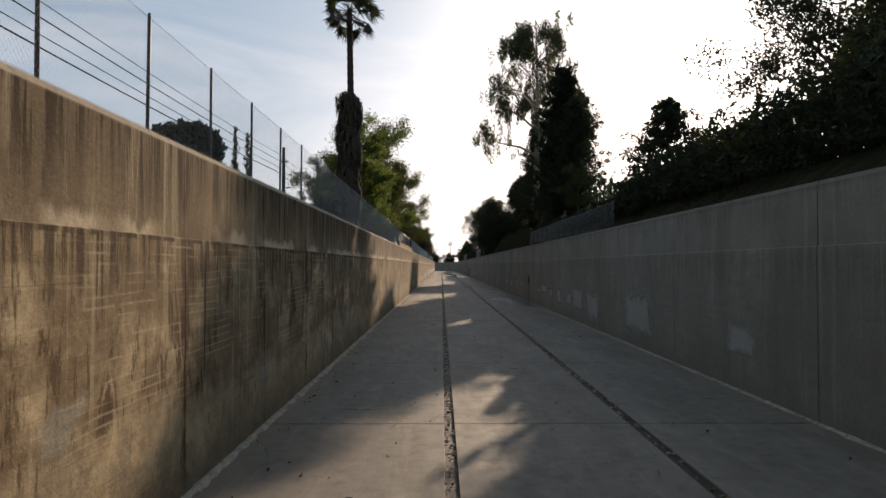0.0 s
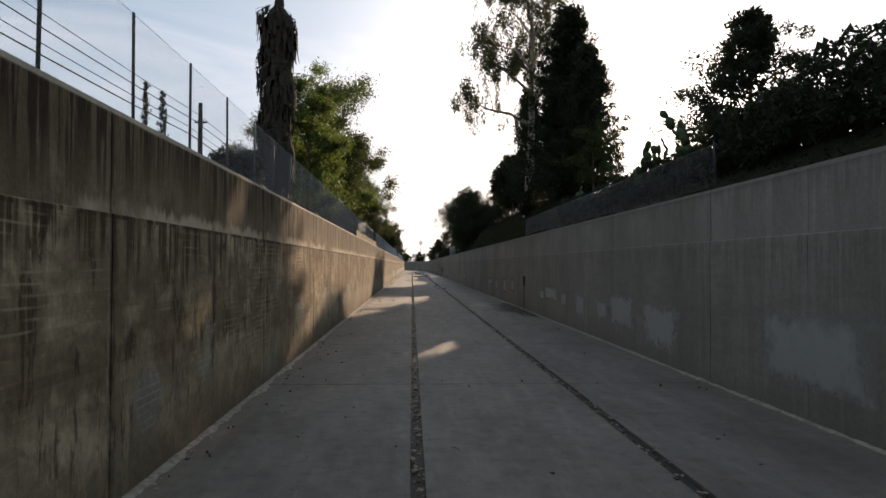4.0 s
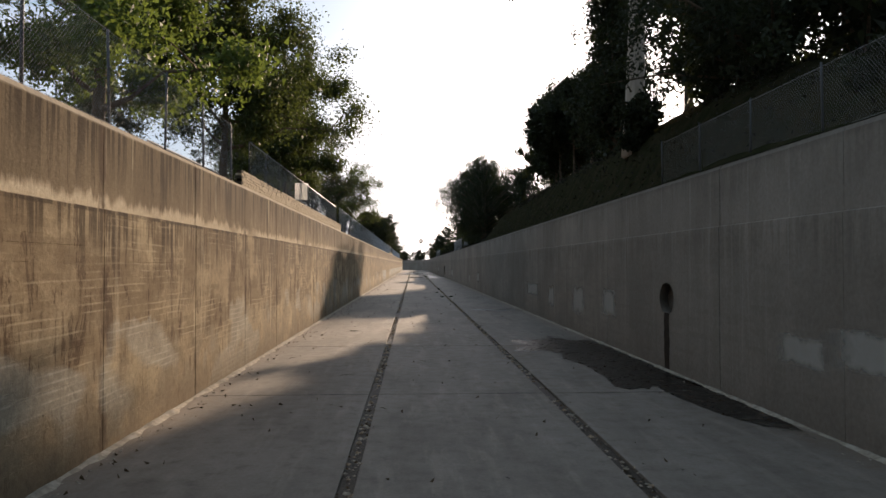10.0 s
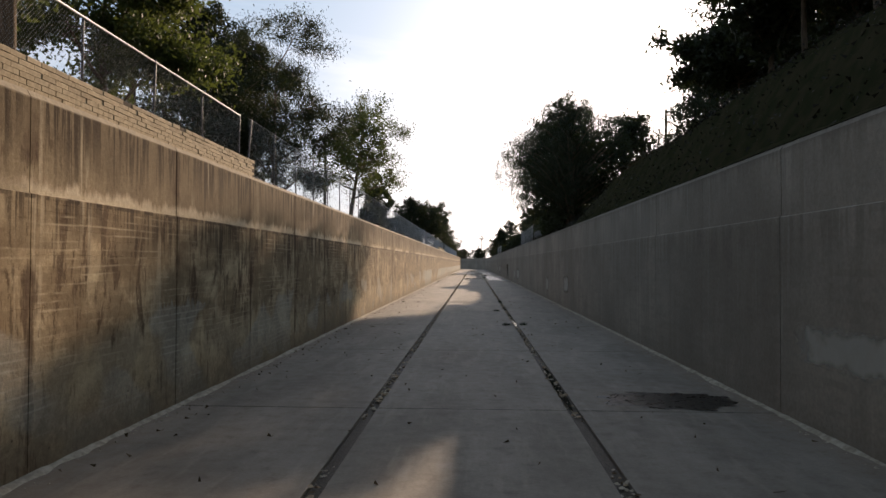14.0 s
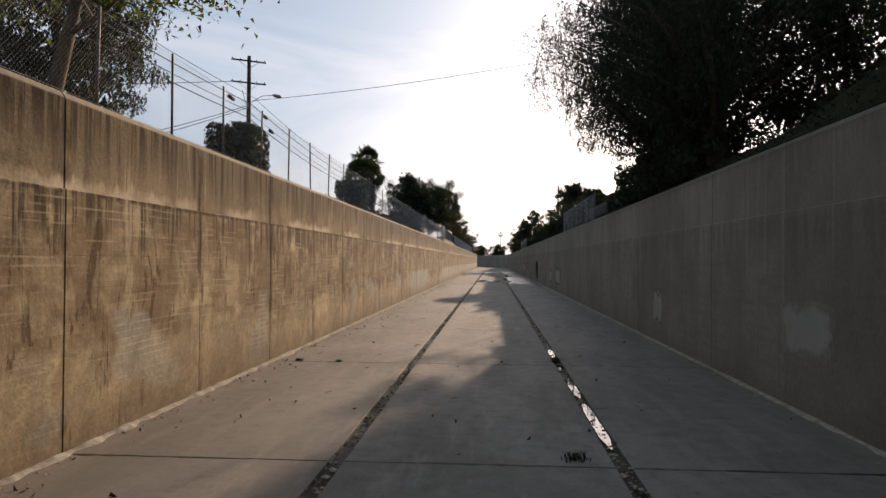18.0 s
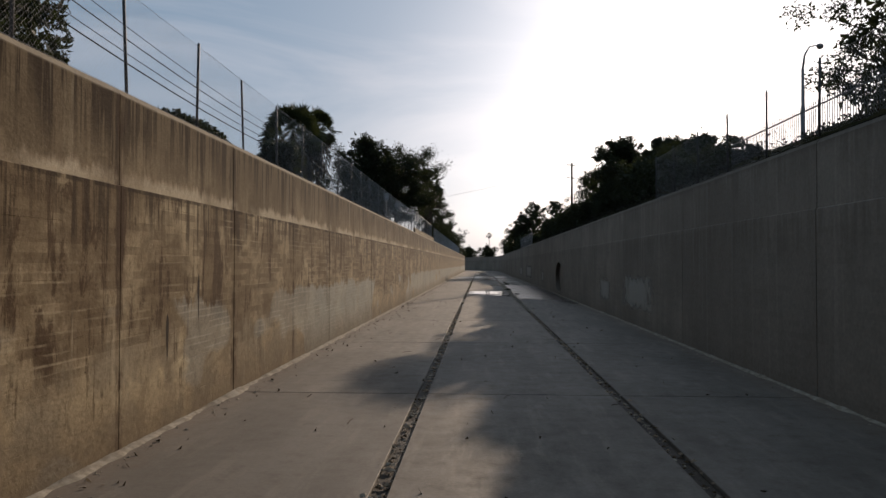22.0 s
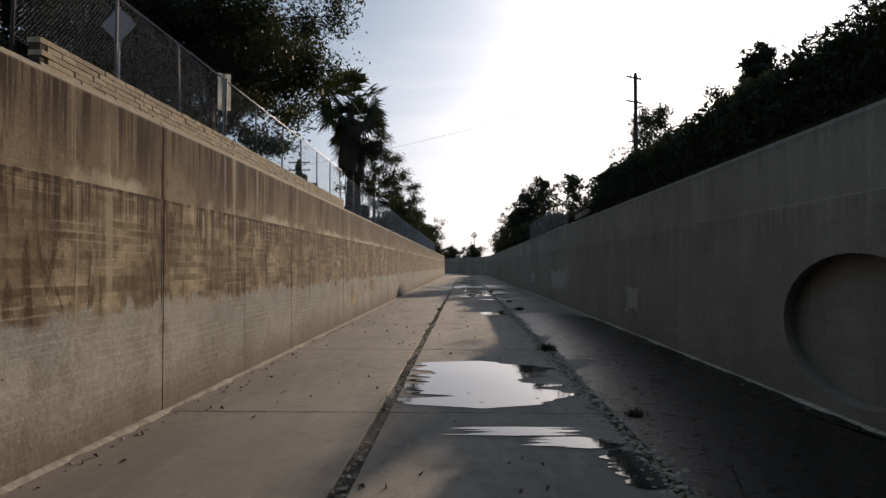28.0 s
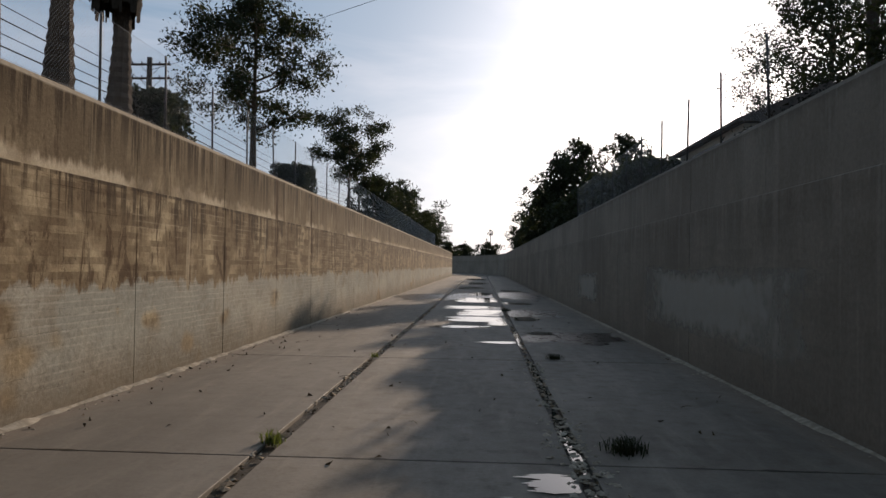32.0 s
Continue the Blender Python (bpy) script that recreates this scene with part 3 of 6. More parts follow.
def bevelled(size, bevel, material, name):
    """A block with a chamfer round its top edges, its base centred at the origin."""
    sx, sy, sz = size[0] / 2, size[1] / 2, size[2]
    b = Build()
    v = [(-sx, -sy, 0), (sx, -sy, 0), (sx, sy, 0), (-sx, sy, 0), (-sx, -sy, sz - bevel), (sx, -sy, sz - bevel), (sx, sy, sz - bevel), (-sx, sy, sz - bevel),
         (-sx + bevel, -sy + bevel, sz), (sx - bevel, -sy + bevel, sz), (sx - bevel, sy - bevel, sz), (-sx + bevel, sy - bevel, sz)]
    f = [(0, 3, 2, 1), (8, 9, 10, 11)]
    for i in range(4):
        j = (i + 1) % 4
        f += [(i, j, 4 + j, 4 + i), (4 + i, 4 + j, 8 + j, 8 + i)]
    b.add(v, f)
    return b.mesh(name, material)


def leaves(name, centres, size, material, rng, spread=1.0, droop=0.0, slim=0.45):
    """One mesh of many small pointed leaves round the given centres."""
    n = len(centres)
    c = np.asarray(centres) + rng.normal(0, spread, (n, 3)) * np.array([1, 1, 0.8])
    a = rng.normal(0, 1, (n, 3))
    a[:, 2] -= droop * 2
    a /= np.linalg.norm(a, axis=1)[:, None]
    b = np.cross(a, rng.normal(0, 1, (n, 3)))
    b /= np.linalg.norm(b, axis=1)[:, None] + 1e-9
    s = np.reshape(size, (-1, 1)) * rng.uniform(0.6, 1.4, (n, 1))
    v = np.stack([c - a * s * 0.7 + b * s * slim, c + a * s, c - a * s * 0.7 - b * s * slim], 1).reshape(-1, 3)
    me = bpy.data.meshes.new(name)
    me.vertices.add(3 * n)
    me.vertices.foreach_set("co", v.astype(np.float32).ravel())
    me.loops.add(3 * n)
    me.loops.foreach_set("vertex_index", np.arange(3 * n, dtype=np.int32))
    me.polygons.add(n)
    me.polygons.foreach_set("loop_start", np.arange(0, 3 * n, 3, dtype=np.int32))
    me.polygons.foreach_set("loop_total", np.full(n, 3, dtype=np.int32))
    me.materials.append(material)
    me.update(calc_edges=True)
    return me


# ---- trees and shrubs ----
def leafy_tree(at, height, radius, base, seed, leaf=M_LEAF, bark=M_BARK, count=7000, size=0.3, lean=(0, 0), droop=0.2, limbs=9, girth=None, slim=0.5,
               label="green leafy street tree beside the channel fence", name="tree", spread=0.55, top=0.75):
    """Trunk, limbs and forks, with leaves on many twigs at the ends; base: height at which the crown starts."""
    rng = np.random.default_rng(seed)
    girth = girth or height * 0.016
    tree = thing(name, label, "tree", at)
    wood, ends = Build(), []
    bend = rng.normal(0, 0.02 * height, (2,))
    trunk = [Vector((lean[0] * t + bend[0] * math.sin(3 * t), lean[1] * t + bend[1] * math.sin(2.5 * t), height * top * t)) for t in np.linspace(0, 1, 9)]
    trunk[0].z = -0.3
    wood.tube(trunk, [girth * (1.25 if i == 0 else 1 - 0.8 * i / 8) for i in range(9)], 9)
    for i in range(limbs):
        t = (base / (height * top)) + (1 - base / (height * top)) * (i + rng.uniform(0, 1)) / limbs
        t = min(t, 0.98)
        k = int(t * 8)
        p = trunk[k].lerp(trunk[min(k + 1, 8)], t * 8 - k)
        a = i * 2.4 + rng.uniform(-0.5, 0.5)
        rise = rng.uniform(0.25, 0.8)
        h = (p.z - base) / max(height - base, 1)
        reach = radius * rng.uniform(0.62, 1.15) * (1.0 - 0.55 * max(h - 0.35, 0))
        q = p + Vector((math.cos(a), math.sin(a), rise)) * reach * 0.55
        e = q + Vector((math.cos(a + 0.4), math.sin(a + 0.4), rise * 0.7 - droop)) * reach * 0.5
        r = girth * (0.55 - 0.3 * t)
        wood.tube([p, p.lerp(q, 0.5) + Vector((0, 0, -0.04 * reach)), q, e], [r, r * 0.7, r * 0.45, r * 0.12], 6)
        ends += [e, q.lerp(e, 0.5)]
        for j in range(5):
            o = p.lerp(q, rng.uniform(0.4, 1.0)) if j < 3 else q.lerp(e, rng.uniform(0, 0.8))
            w = o + Vector((*(rng.normal(0, 1, 2)), rng.uniform(-0.3, 0.9))) * reach * 0.33
            wood.tube([o, o.lerp(w, 0.55) + Vector((0, 0, 0.05 * reach)), w], [r * 0.33, r * 0.2, r * 0.06], 4)
            ends += [w, o.lerp(w, 0.7)]
    ends += [trunk[-1] + Vector((*rng.normal(0, radius * 0.2, 2), rng.uniform(0, (1 - top) * height))) for _ in range(8)]
    spots, twigs = [], 4
    share = max(int(count * 2.5 / (len(ends) * twigs)), 3)
    for e in ends:
        out = Vector((e.x - lean[0] * 0.7, e.y - lean[1] * 0.7, 0)).normalized() if e.xy.length > 0.05 else Vector((1, 0, 0))
        for _ in range(twigs):
            d = (out * 0.5 + Vector((*rng.normal(0, 0.75, 2), rng.normal(0.25, 0.5) - droop))).normalized()
            tip = e + d * radius * rng.uniform(0.1, 0.27)
            wood.tube([e, tip], [girth * 0.045, girth * 0.015], 3, False)
            f = rng.uniform(0.15, 1.05, (share, 1))
            near = radius * 0.052 * spread / 0.55 * (0.6 + f)
            spots.append(np.array(tuple(e)) * (1 - f) + np.array(tuple(tip)) * f + rng.normal(0, 1, (share, 3)) * near)
    child("trunk", wood.mesh("trunk", bark, True), tree)
    child("crown", leaves("crown", np.concatenate(spots), size * 0.64, leaf, rng, 0.02, droop, slim), tree)
    return tree


def dense_tree(at, height, radius, seed, profile="round", leaf=M_LEAF_DARK, count=9000, size=0.35, label="dark dense evergreen tree behind the channel wall", name="evergreen_tree", foot=0.12, lobes=26, girth=None, droop=0.2, hang=0, slim=0.45):
    """A full dark crown: boughs of uneven length round a trunk, each with several clumps of leaves."""
    rng = np.random.default_rng(seed)
    tree = thing(name, label, "tree", at, {"pepper_tree": "pepper trees over the wall", "cypress": "slim cypresses"}.get(name, "evergreens in a row" if "in a row" in label else "distant trees" if "distant" in label else ""))
    wood, centres, sizes = Build(), [], []
    radius *= 1.18 if profile == "cone" else 1.08
    girth = girth or height * 0.018
    wood.tube([(0, 0, -0.3), (0, 0, height * 0.4), (rng.normal(0, 0.2), 0, height * 0.85)], [girth, girth * 0.7, girth * 0.2], 8)
    clumps = 6
    share = max(int(count * 1.45 / (lobes * clumps)), 4)
    lift = {"round": 0.16, "cone": 0.02, "flat": 0.1, "column": 0.9}[profile]
    plump = {"round": 0.185, "cone": 0.135, "flat": 0.18, "column": 0.3}[profile] * radius
    for i in range(lobes):
        t = (i + 0.5) / lobes
        z = height * (foot + (0.97 - foot) * t)
        wide = {"round": math.sqrt(max(1 - (2 * t - 0.85) ** 2, 0.06)), "cone": 1.05 - t ** 1.25 * 0.95, "flat": 1.0 - 0.5 * abs(t - 0.6), "column": 0.95 * (1 - t ** 2.5) + 0.12}[profile]
        a = i * 2.4 + rng.uniform(-0.6, 0.6)
        uneven = 1 + 0.34 * noise.noise(Vector((math.cos(a) * 1.3 + seed, math.sin(a) * 1.3, z / radius)))
        d = radius * wide * rng.uniform(0.62, 0.98) * uneven
        tip = Vector((math.cos(a) * d, math.sin(a) * d, min(z + lift * d, height * 1.02)))
        root = Vector((0, 0, max(z - d * 0.5, 0.15)))
        wood.tube([root, root.lerp(tip, 0.6) + Vector((0, 0, 0.06 * d)), tip], [girth * 0.28, girth * 0.18, girth * 0.05], 5)
        for j in range(clumps):
            f = 1.0 - 0.55 * (j / clumps) * rng.uniform(0.6, 1.3)
            m = plump * rng.uniform(0.5, 1.2) * (1.25 - 0.35 * f) * (0.55 + 0.45 * wide)
            c = root.lerp(tip, f) + Vector((*rng.normal(0, 0.7, 2), rng.normal(0.1, 0.6))) * plump * (0.35 + 0.65 * wide)
            u = rng.normal(0, 1, (share, 3))
            u /= np.linalg.norm(u, axis=1)[:, None]
            r = m * rng.uniform(0.1, 1.12, (share, 1)) ** 0.55
            centres.append(np.array(tuple(c)) + u * r * np.array([1, 1, 0.78 if profile != "column" else 1.7]))
            sizes.append(np.full(share, size * 0.68))
        core = max(int(share * 0.8), 6)
        f = rng.uniform(0.05, 0.72, (core, 1))
        centres.append(np.array(tuple(root)) * (1 - f) + np.array(tuple(tip)) * f + rng.normal(0, 0.5, (core, 3)) * plump)
        sizes.append(np.full(core, size * 1.5))
        for _ in range(hang):
            w = rng.uniform(0, 2 * math.pi)
            o = np.array(tuple(tip)) + np.array([math.cos(w), math.sin(w), -0.3]) * plump * rng.uniform(0.3, 1.3)
            long = rng.uniform(0.6, 2.9)
            strand = o + np.stack([0.12 * np.sin(np.linspace(0, 3, 36) + w), 0.12 * np.cos(np.linspace(0, 2, 36)), -np.linspace(0, long, 36)], 1)
            centres.append(strand)
            sizes.append(np.full(36, size * 0.66))
    child("trunk", wood.mesh("trunk", M_BARK, True), tree)
    child("crown", leaves("crown", np.concatenate(centres), np.concatenate(sizes), leaf, rng, 0.05, droop, slim), tree)
    return tree


def eucalyptus(at, height, seed, label):
    """A tall pale trunk with bent limbs and slender leaves in hanging clumps. Limbs: turn, where they leave the trunk, reach, rise."""
    rng = np.random.default_rng(seed)
    tree = thing("eucalyptus", label, "tree", at)
    wood, spots = Build(), []
    trunk = [Vector((0.5 * math.sin(2.6 * t) - 0.2, 0.4 * math.sin(3.3 * t), height * 0.9 * t)) for t in np.linspace(0, 1, 13)]
    trunk[0].z = -0.4
    wood.tube(trunk, [0.5 * (1.2 if i == 0 else 1 - 0.85 * i / 12) for i in range(13)], 10)
    limbs = ((182, 0.34, 7.2, 2.6), (200, 0.46, 7.0, 3.6), (165, 0.56, 5.6, 4.6), (188, 0.68, 4.6, 4.4), (20, 0.44, 4.2, 4.6), (335, 0.58, 4.4, 5.0), (60, 0.64, 4.0, 4.4), (240, 0.7, 4.2, 4.2),
             (105, 0.52, 4.6, 4.6), (150, 0.8, 3.0, 3.2), (0, 0.8, 3.2, 3.0), (290, 0.4, 4.8, 3.4), (215, 0.84, 2.8, 2.6), (40, 0.88, 2.2, 2.4))
    for turn, start, reach, rise in limbs:
        k = start * 12
        p = trunk[int(k)].lerp(trunk[int(k) + 1], k % 1)
        o = Vector((math.cos(radians(turn)), math.sin(radians(turn)), 0))
        s = Vector((-o.y, o.x, 0))
        pts = [p, p + o * reach * 0.3 + Vector((0, 0, rise * 0.45)), p + o * reach * 0.65 + s * rng.normal(0, 0.5) + Vector((0, 0, rise * 0.62)), p + o * reach + s * rng.normal(0, 0.8) + Vector((0, 0, rise))]
        r = 0.3 * (1.1 - start)
        wood.tube(pts, [r, r * 0.75, r * 0.5, r * 0.15], 7)
        for _ in range(12):
            f = rng.uniform(0.9, 3.0)
            b = pts[int(f)].lerp(pts[min(int(f) + 1, 3)], f % 1)
            e = b + o * rng.uniform(-0.3, 1.0) * reach * 0.2 + s * rng.normal(0, 1.2) + Vector((0, 0, rng.uniform(-0.4, 1.9)))
            wood.tube([b, b.lerp(e, 0.5) + Vector((0, 0, 0.25)), e], [r * 0.25, r * 0.16, 0.012], 4, False)
            for _ in range(4):
                g = np.array(tuple(e)) + rng.normal(0, 0.5, 3)
                n, long = 70, rng.uniform(0.7, 2.6)
                h = rng.uniform(0, 1, (n, 1))
                spots.append(g + rng.normal(0, 0.24, (n, 3)) * (1.1 - 0.5 * h) - h * np.array([0, 0, long]))
    child("trunk", wood.mesh("trunk", M_PALEBARK, True), tree, "smooth pale trunk and bent limbs")
    child("crown", leaves("crown", np.concatenate(spots), 0.19, M_LEAF_OLIVE, rng, 0.03, 0.9, 0.24), tree)
    return tree


def hedge(at, size, seed, leaf=M_LEAF_DARK, count=8000, leafsize=0.085, label="clipped dark hedge above the channel wall", name="hedge", turn=0, rough=0.16):
    """A clipped shrub: leaves all over a rounded block, with a few stems."""
    rng = np.random.default_rng(seed)
    bush = thing(name, label, "bush", at, {"oleander": "oleanders of one hedge", "bush": "bushes along the bank"}.get(name, ""), turn=turn)
    sx, sy, sz = size
    u = rng.uniform(-1, 1, (count, 3))
    face = rng.integers(0, 3, count)
    sign = np.sign(u[np.arange(count), face])
    inner = rng.uniform(0, 1, count) < 0.38
    u[np.arange(count), face] = sign * np.where(inner, rng.uniform(0.2, 0.58, count), rng.uniform(0.74, 1.0, count))
    u /= np.maximum((np.abs(u) ** 6).sum(1)[:, None] ** (1 / 6), 1.0)
    wave = np.array([noise.noise(Vector((a * 2 + seed, b * 2, c * 2))) for a, b, c in u])
    u *= (1 + rough * wave)[:, None]
    c = u * np.array([sx / 2, sy / 2, sz / 2]) + np.array([0, 0, sz / 2])
    for _ in range(4):
        x, y = rng.uniform(-0.35, 0.35, 2) * (sx, sy)
        wood = Build()
        wood.tube([(x * 0.5, y * 0.5, -0.2), (x, y, sz * 0.75)], [0.06, 0.02], 5)
        child("stem", wood.mesh("stem", M_BARK), bush)
    child("foliage", leaves("foliage", c, leafsize * np.where(inner, 1.9, 1.0), leaf, rng, 0.05), bush)
    return bush


def fan_palm(at, height, seed, skirt=(0.0, 0.0), skirt_r=1.2, crown=2.4, girth=0.35, fronds=34, label="tall fan palm with a bare trunk"):
    """Trunk, hanging skirt of dead fronds between two heights, and a crown of fan leaves."""
    rng = np.random.default_rng(seed)
    palm = thing("fan_palm", label, "palm", at)
    wood = Build()
    zs = np.linspace(-0.3, height, 60)
    wood.tube([(0.15 * math.sin(z * 0.15), 0.1 * math.sin(z * 0.11 + 1), z) for z in zs], [girth * (1.5 - 0.55 * min(max(z, 0) / 3, 1)) * (1 + 0.13 * (i % 2)) * (1 - 0.25 * z / height) for i, z in enumerate(zs)], 10)
    child("trunk", wood.mesh("trunk", M_PALMBARK), palm)
    if skirt[1] > skirt[0]:
        dead = Build()
        for i in range(1100):
            z = rng.uniform(skirt[0] + 1.0, skirt[1])
            t = (z - skirt[0]) / (skirt[1] - skirt[0])
            a = rng.uniform(0, 2 * math.pi)
            r = skirt_r * (0.72 + 0.3 * math.sin(z * 1.7 + a) * 0.5 + 0.15 * t)
            long = rng.uniform(0.8, 1.9)
            w = rng.uniform(0.05, 0.19)
            o, s = Vector((math.cos(a), math.sin(a), 0)), Vector((-math.sin(a), math.cos(a), 0))
            up, mid, tip = o * r * 0.35 + Vector((0, 0, z)), o * r + Vector((0, 0, z - long * 0.45)), o * r * rng.uniform(0.85, 1.15) + Vector((0, 0, z - long))
            dead.add([up - s * w * 0.3, up + s * w * 0.3, mid + s * w, tip + s * w * 0.4, tip - s * w * 0.5, mid - s * w], [(0, 1, 2, 5), (5, 2, 3, 4)])
        child("dead_frond_skirt", dead.mesh("skirt", M_SKIRT), palm, "shaggy skirt of grey-brown dead fronds")
    for i in range(fronds):
        fan = Build()
        a, up = i * 2.39996, radians(80 - 140 * (i / fronds) + rng.uniform(-12, 12))
        o = Vector((math.cos(a) * math.cos(up), math.sin(a) * math.cos(up), math.sin(up)))
        s = Vector((-math.sin(a), math.cos(a), 0))
        tip_over = rng.uniform(-1.2, 1.2)
        s = s * math.cos(tip_over) + o.cross(s) * math.sin(tip_over)
        n = o.cross(s)
        stalk = crown * rng.uniform(0.45, 0.7)
        root = Vector((0.15 * math.sin(height * 0.15), 0.1 * math.sin(height * 0.11 + 1), height))
        hub = root + o * stalk
        fan.tube([root, hub], [0.035, 0.02], 4, False)
        blades, long = 15, crown * rng.uniform(0.42, 0.55)
        for j in range(blades):
            b = radians(-82 + 164 * j / (blades - 1))
            d = o * math.cos(b) + s * math.sin(b)
            e = s * math.cos(b) - o * math.sin(b)
            tip = hub + d * long * rng.uniform(0.85, 1.1) + Vector((0, 0, -long * rng.uniform(0.04, 0.3)))
            w = long * 0.055
            fan.add([hub, hub + d * long * 0.55 + e * w + n * 0.02, tip, hub + d * long * 0.55 - e * w], [(0, 1, 2, 3)])
        child("frond", fan.mesh("frond", M_PALM if i < fronds * 0.8 else M_SKIRT), palm)
    return palm


# ---- floor of the channel ----
rng = np.random.default_rng(3)
floor = thing("floor", "grey worn concrete floor slabs of a flood channel, with open joints", "channel floor", kind="structure")
bed = Build()
bed.box((XL - 0.3, Y0, -0.5), (XR + 0.3, Y1 + 120, -0.075))
bed.box((-140, Y1 + 4, -0.5), (XL - 0.3, Y1 + 120, -0.075))
child("joint_bed", bed.mesh("joint_bed", M_MUD), floor, "dark damp debris in the open joints")
GAP, CROSS = 0.135, 0.022
lanes = [(XL - 0.05, -JOINT - GAP), (-JOINT + GAP, JOINT - GAP), (JOINT + GAP, XR + 0.05)]
count = int((Y1 - Y0) / SLAB)
for a, b in lanes:
    me = bevelled((b - a, SLAB - 2 * CROSS, 0.1), 0.009, M_FLOOR, "slab")
    for k in range(count + 1):
        y = Y0 + SLAB * (k + 0.5)
        child("slab", me, floor, m=pose((a + b) / 2, y, -0.1))
far_floor = Build()
far_floor.box((-140, Y1 + 4, -0.2), (XR + 0.05, Y1 + 110, 0.0))
child("far_slab", far_floor.mesh("far_slab", M_FLOOR), floor)

# ---- walls of the channel ----
DRAINS = ((81.5, 2.45, 0.7, 0.55), (252.9, 1.9, 3.2, 1.6))      # slanting storm drain mouths in the right wall: y, z, half width, half height


def wall_panel(side, y0, y1, name, mat, seed, hole=None, g0=0.026, g1=0.026):
    """One cast panel between two vertical joints: a lower and a slightly set-back upper lift, with board marks and a chamfered top."""
    b = Build()
    s = 1 if side < 0 else -1          # inwards
    x = XL if side < 0 else XR
    back = x - s * 0.45
    prof = [(x, -0.1), (x, LIFT), (x - s * 0.035, LIFT + 0.02), (x - s * 0.035, TOP - 0.13), (x - s * 0.11, TOP - 0.02), (x - s * 0.15, TOP), (back, TOP), (back, -0.1)]
    n = len(prof)
    v = [(px, y, pz) for y in (y0 + g0, y1 - g1) for px, pz in prof]
    f = [tuple(range(n))[:: s], tuple(range(n, 2 * n))[:: -s]]
    for i in range(n):
        j = (i + 1) % n
        if i == 0 and hole:
            continue
        f.append((i, i + n, j + n, j)[:: s])
    b.add(v, f)
    if hole:
        # the face round a drain mouth, and the pipe that runs back into the bank
        hy, hz, ha, hb = hole
        m, qa, qb = 32, ha * 1.06, hb * 1.12
        ring = [(x, hy + ha * math.cos(2 * math.pi * i / m), hz + hb * math.sin(2 * math.pi * i / m)) for i in range(m)]
        deep = [(px - s * 4.4 * ha, py + 4.0 * ha, pz) for px, py, pz in ring]
        box = []
        for i in range(m):
            c, e = math.cos(2 * math.pi * i / m), math.sin(2 * math.pi * i / m)
            t = 1 / max(abs(c), abs(e))
            box.append((x, hy + c * t * qa, hz + e * t * qb))
        b.add(ring + box + deep, [(i, (i + 1) % m, (i + 1) % m + m, i + m) for i in range(m)] + [(i, (i + 1) % m, (i + 1) % m + 2 * m, i + 2 * m) for i in range(m)] + [tuple(range(2 * m, 3 * m))])
        lo, hi = hz - qb, hz + qb
        for a0, a1, c0, c1 in ((y0 + g0, hy - qa, -0.1, LIFT), (hy + qa, y1 - g1, -0.1, LIFT), (hy - qa, hy + qa, -0.1, lo), (hy - qa, hy + qa, hi, LIFT)):
            b.add([(x, a0, c0), (x, a1, c0), (x, a1, c1), (x, a0, c1)], [(0, 1, 2, 3)])
    return b.mesh(name, mat)


def board_marks(side, y0, y1, mat, seed):
    """Thin fins left by the form boards, broken along their length."""
    r = np.random.default_rng(seed)
    b = Build()
    s = 1 if side < 0 else -1
    x = XL if side < 0 else XR
    z = 0.5
    while z < LIFT - 0.1:
        y = y0 + r.uniform(0.1, 2.5)
        while y < y1 - 0.6:
            e = min(y + r.uniform(0.5, 3.2), y1 - 0.1)
            t, d = r.uniform(0.005, 0.012), r.uniform(-0.002, 0.005)
            zz = z + r.normal(0, 0.004)
            q = r.normal(0, 0.003)
            b.add([(x - s * 0.01, y, zz - t), (x - s * 0.01, e, zz + q - t), (x - s * 0.01, e, zz + q + t), (x - s * 0.01, y, zz + t), (x + s * d, y + 0.05, zz), (x + s * d, e - 0.05, zz + q)],
                  [(0, 1, 5, 4), (4, 5, 2, 3), (0, 4, 3), (1, 2, 5)])
            y = e + r.uniform(0.3, 5.5)
        z += 0.152
    return b.mesh("board_marks", mat)


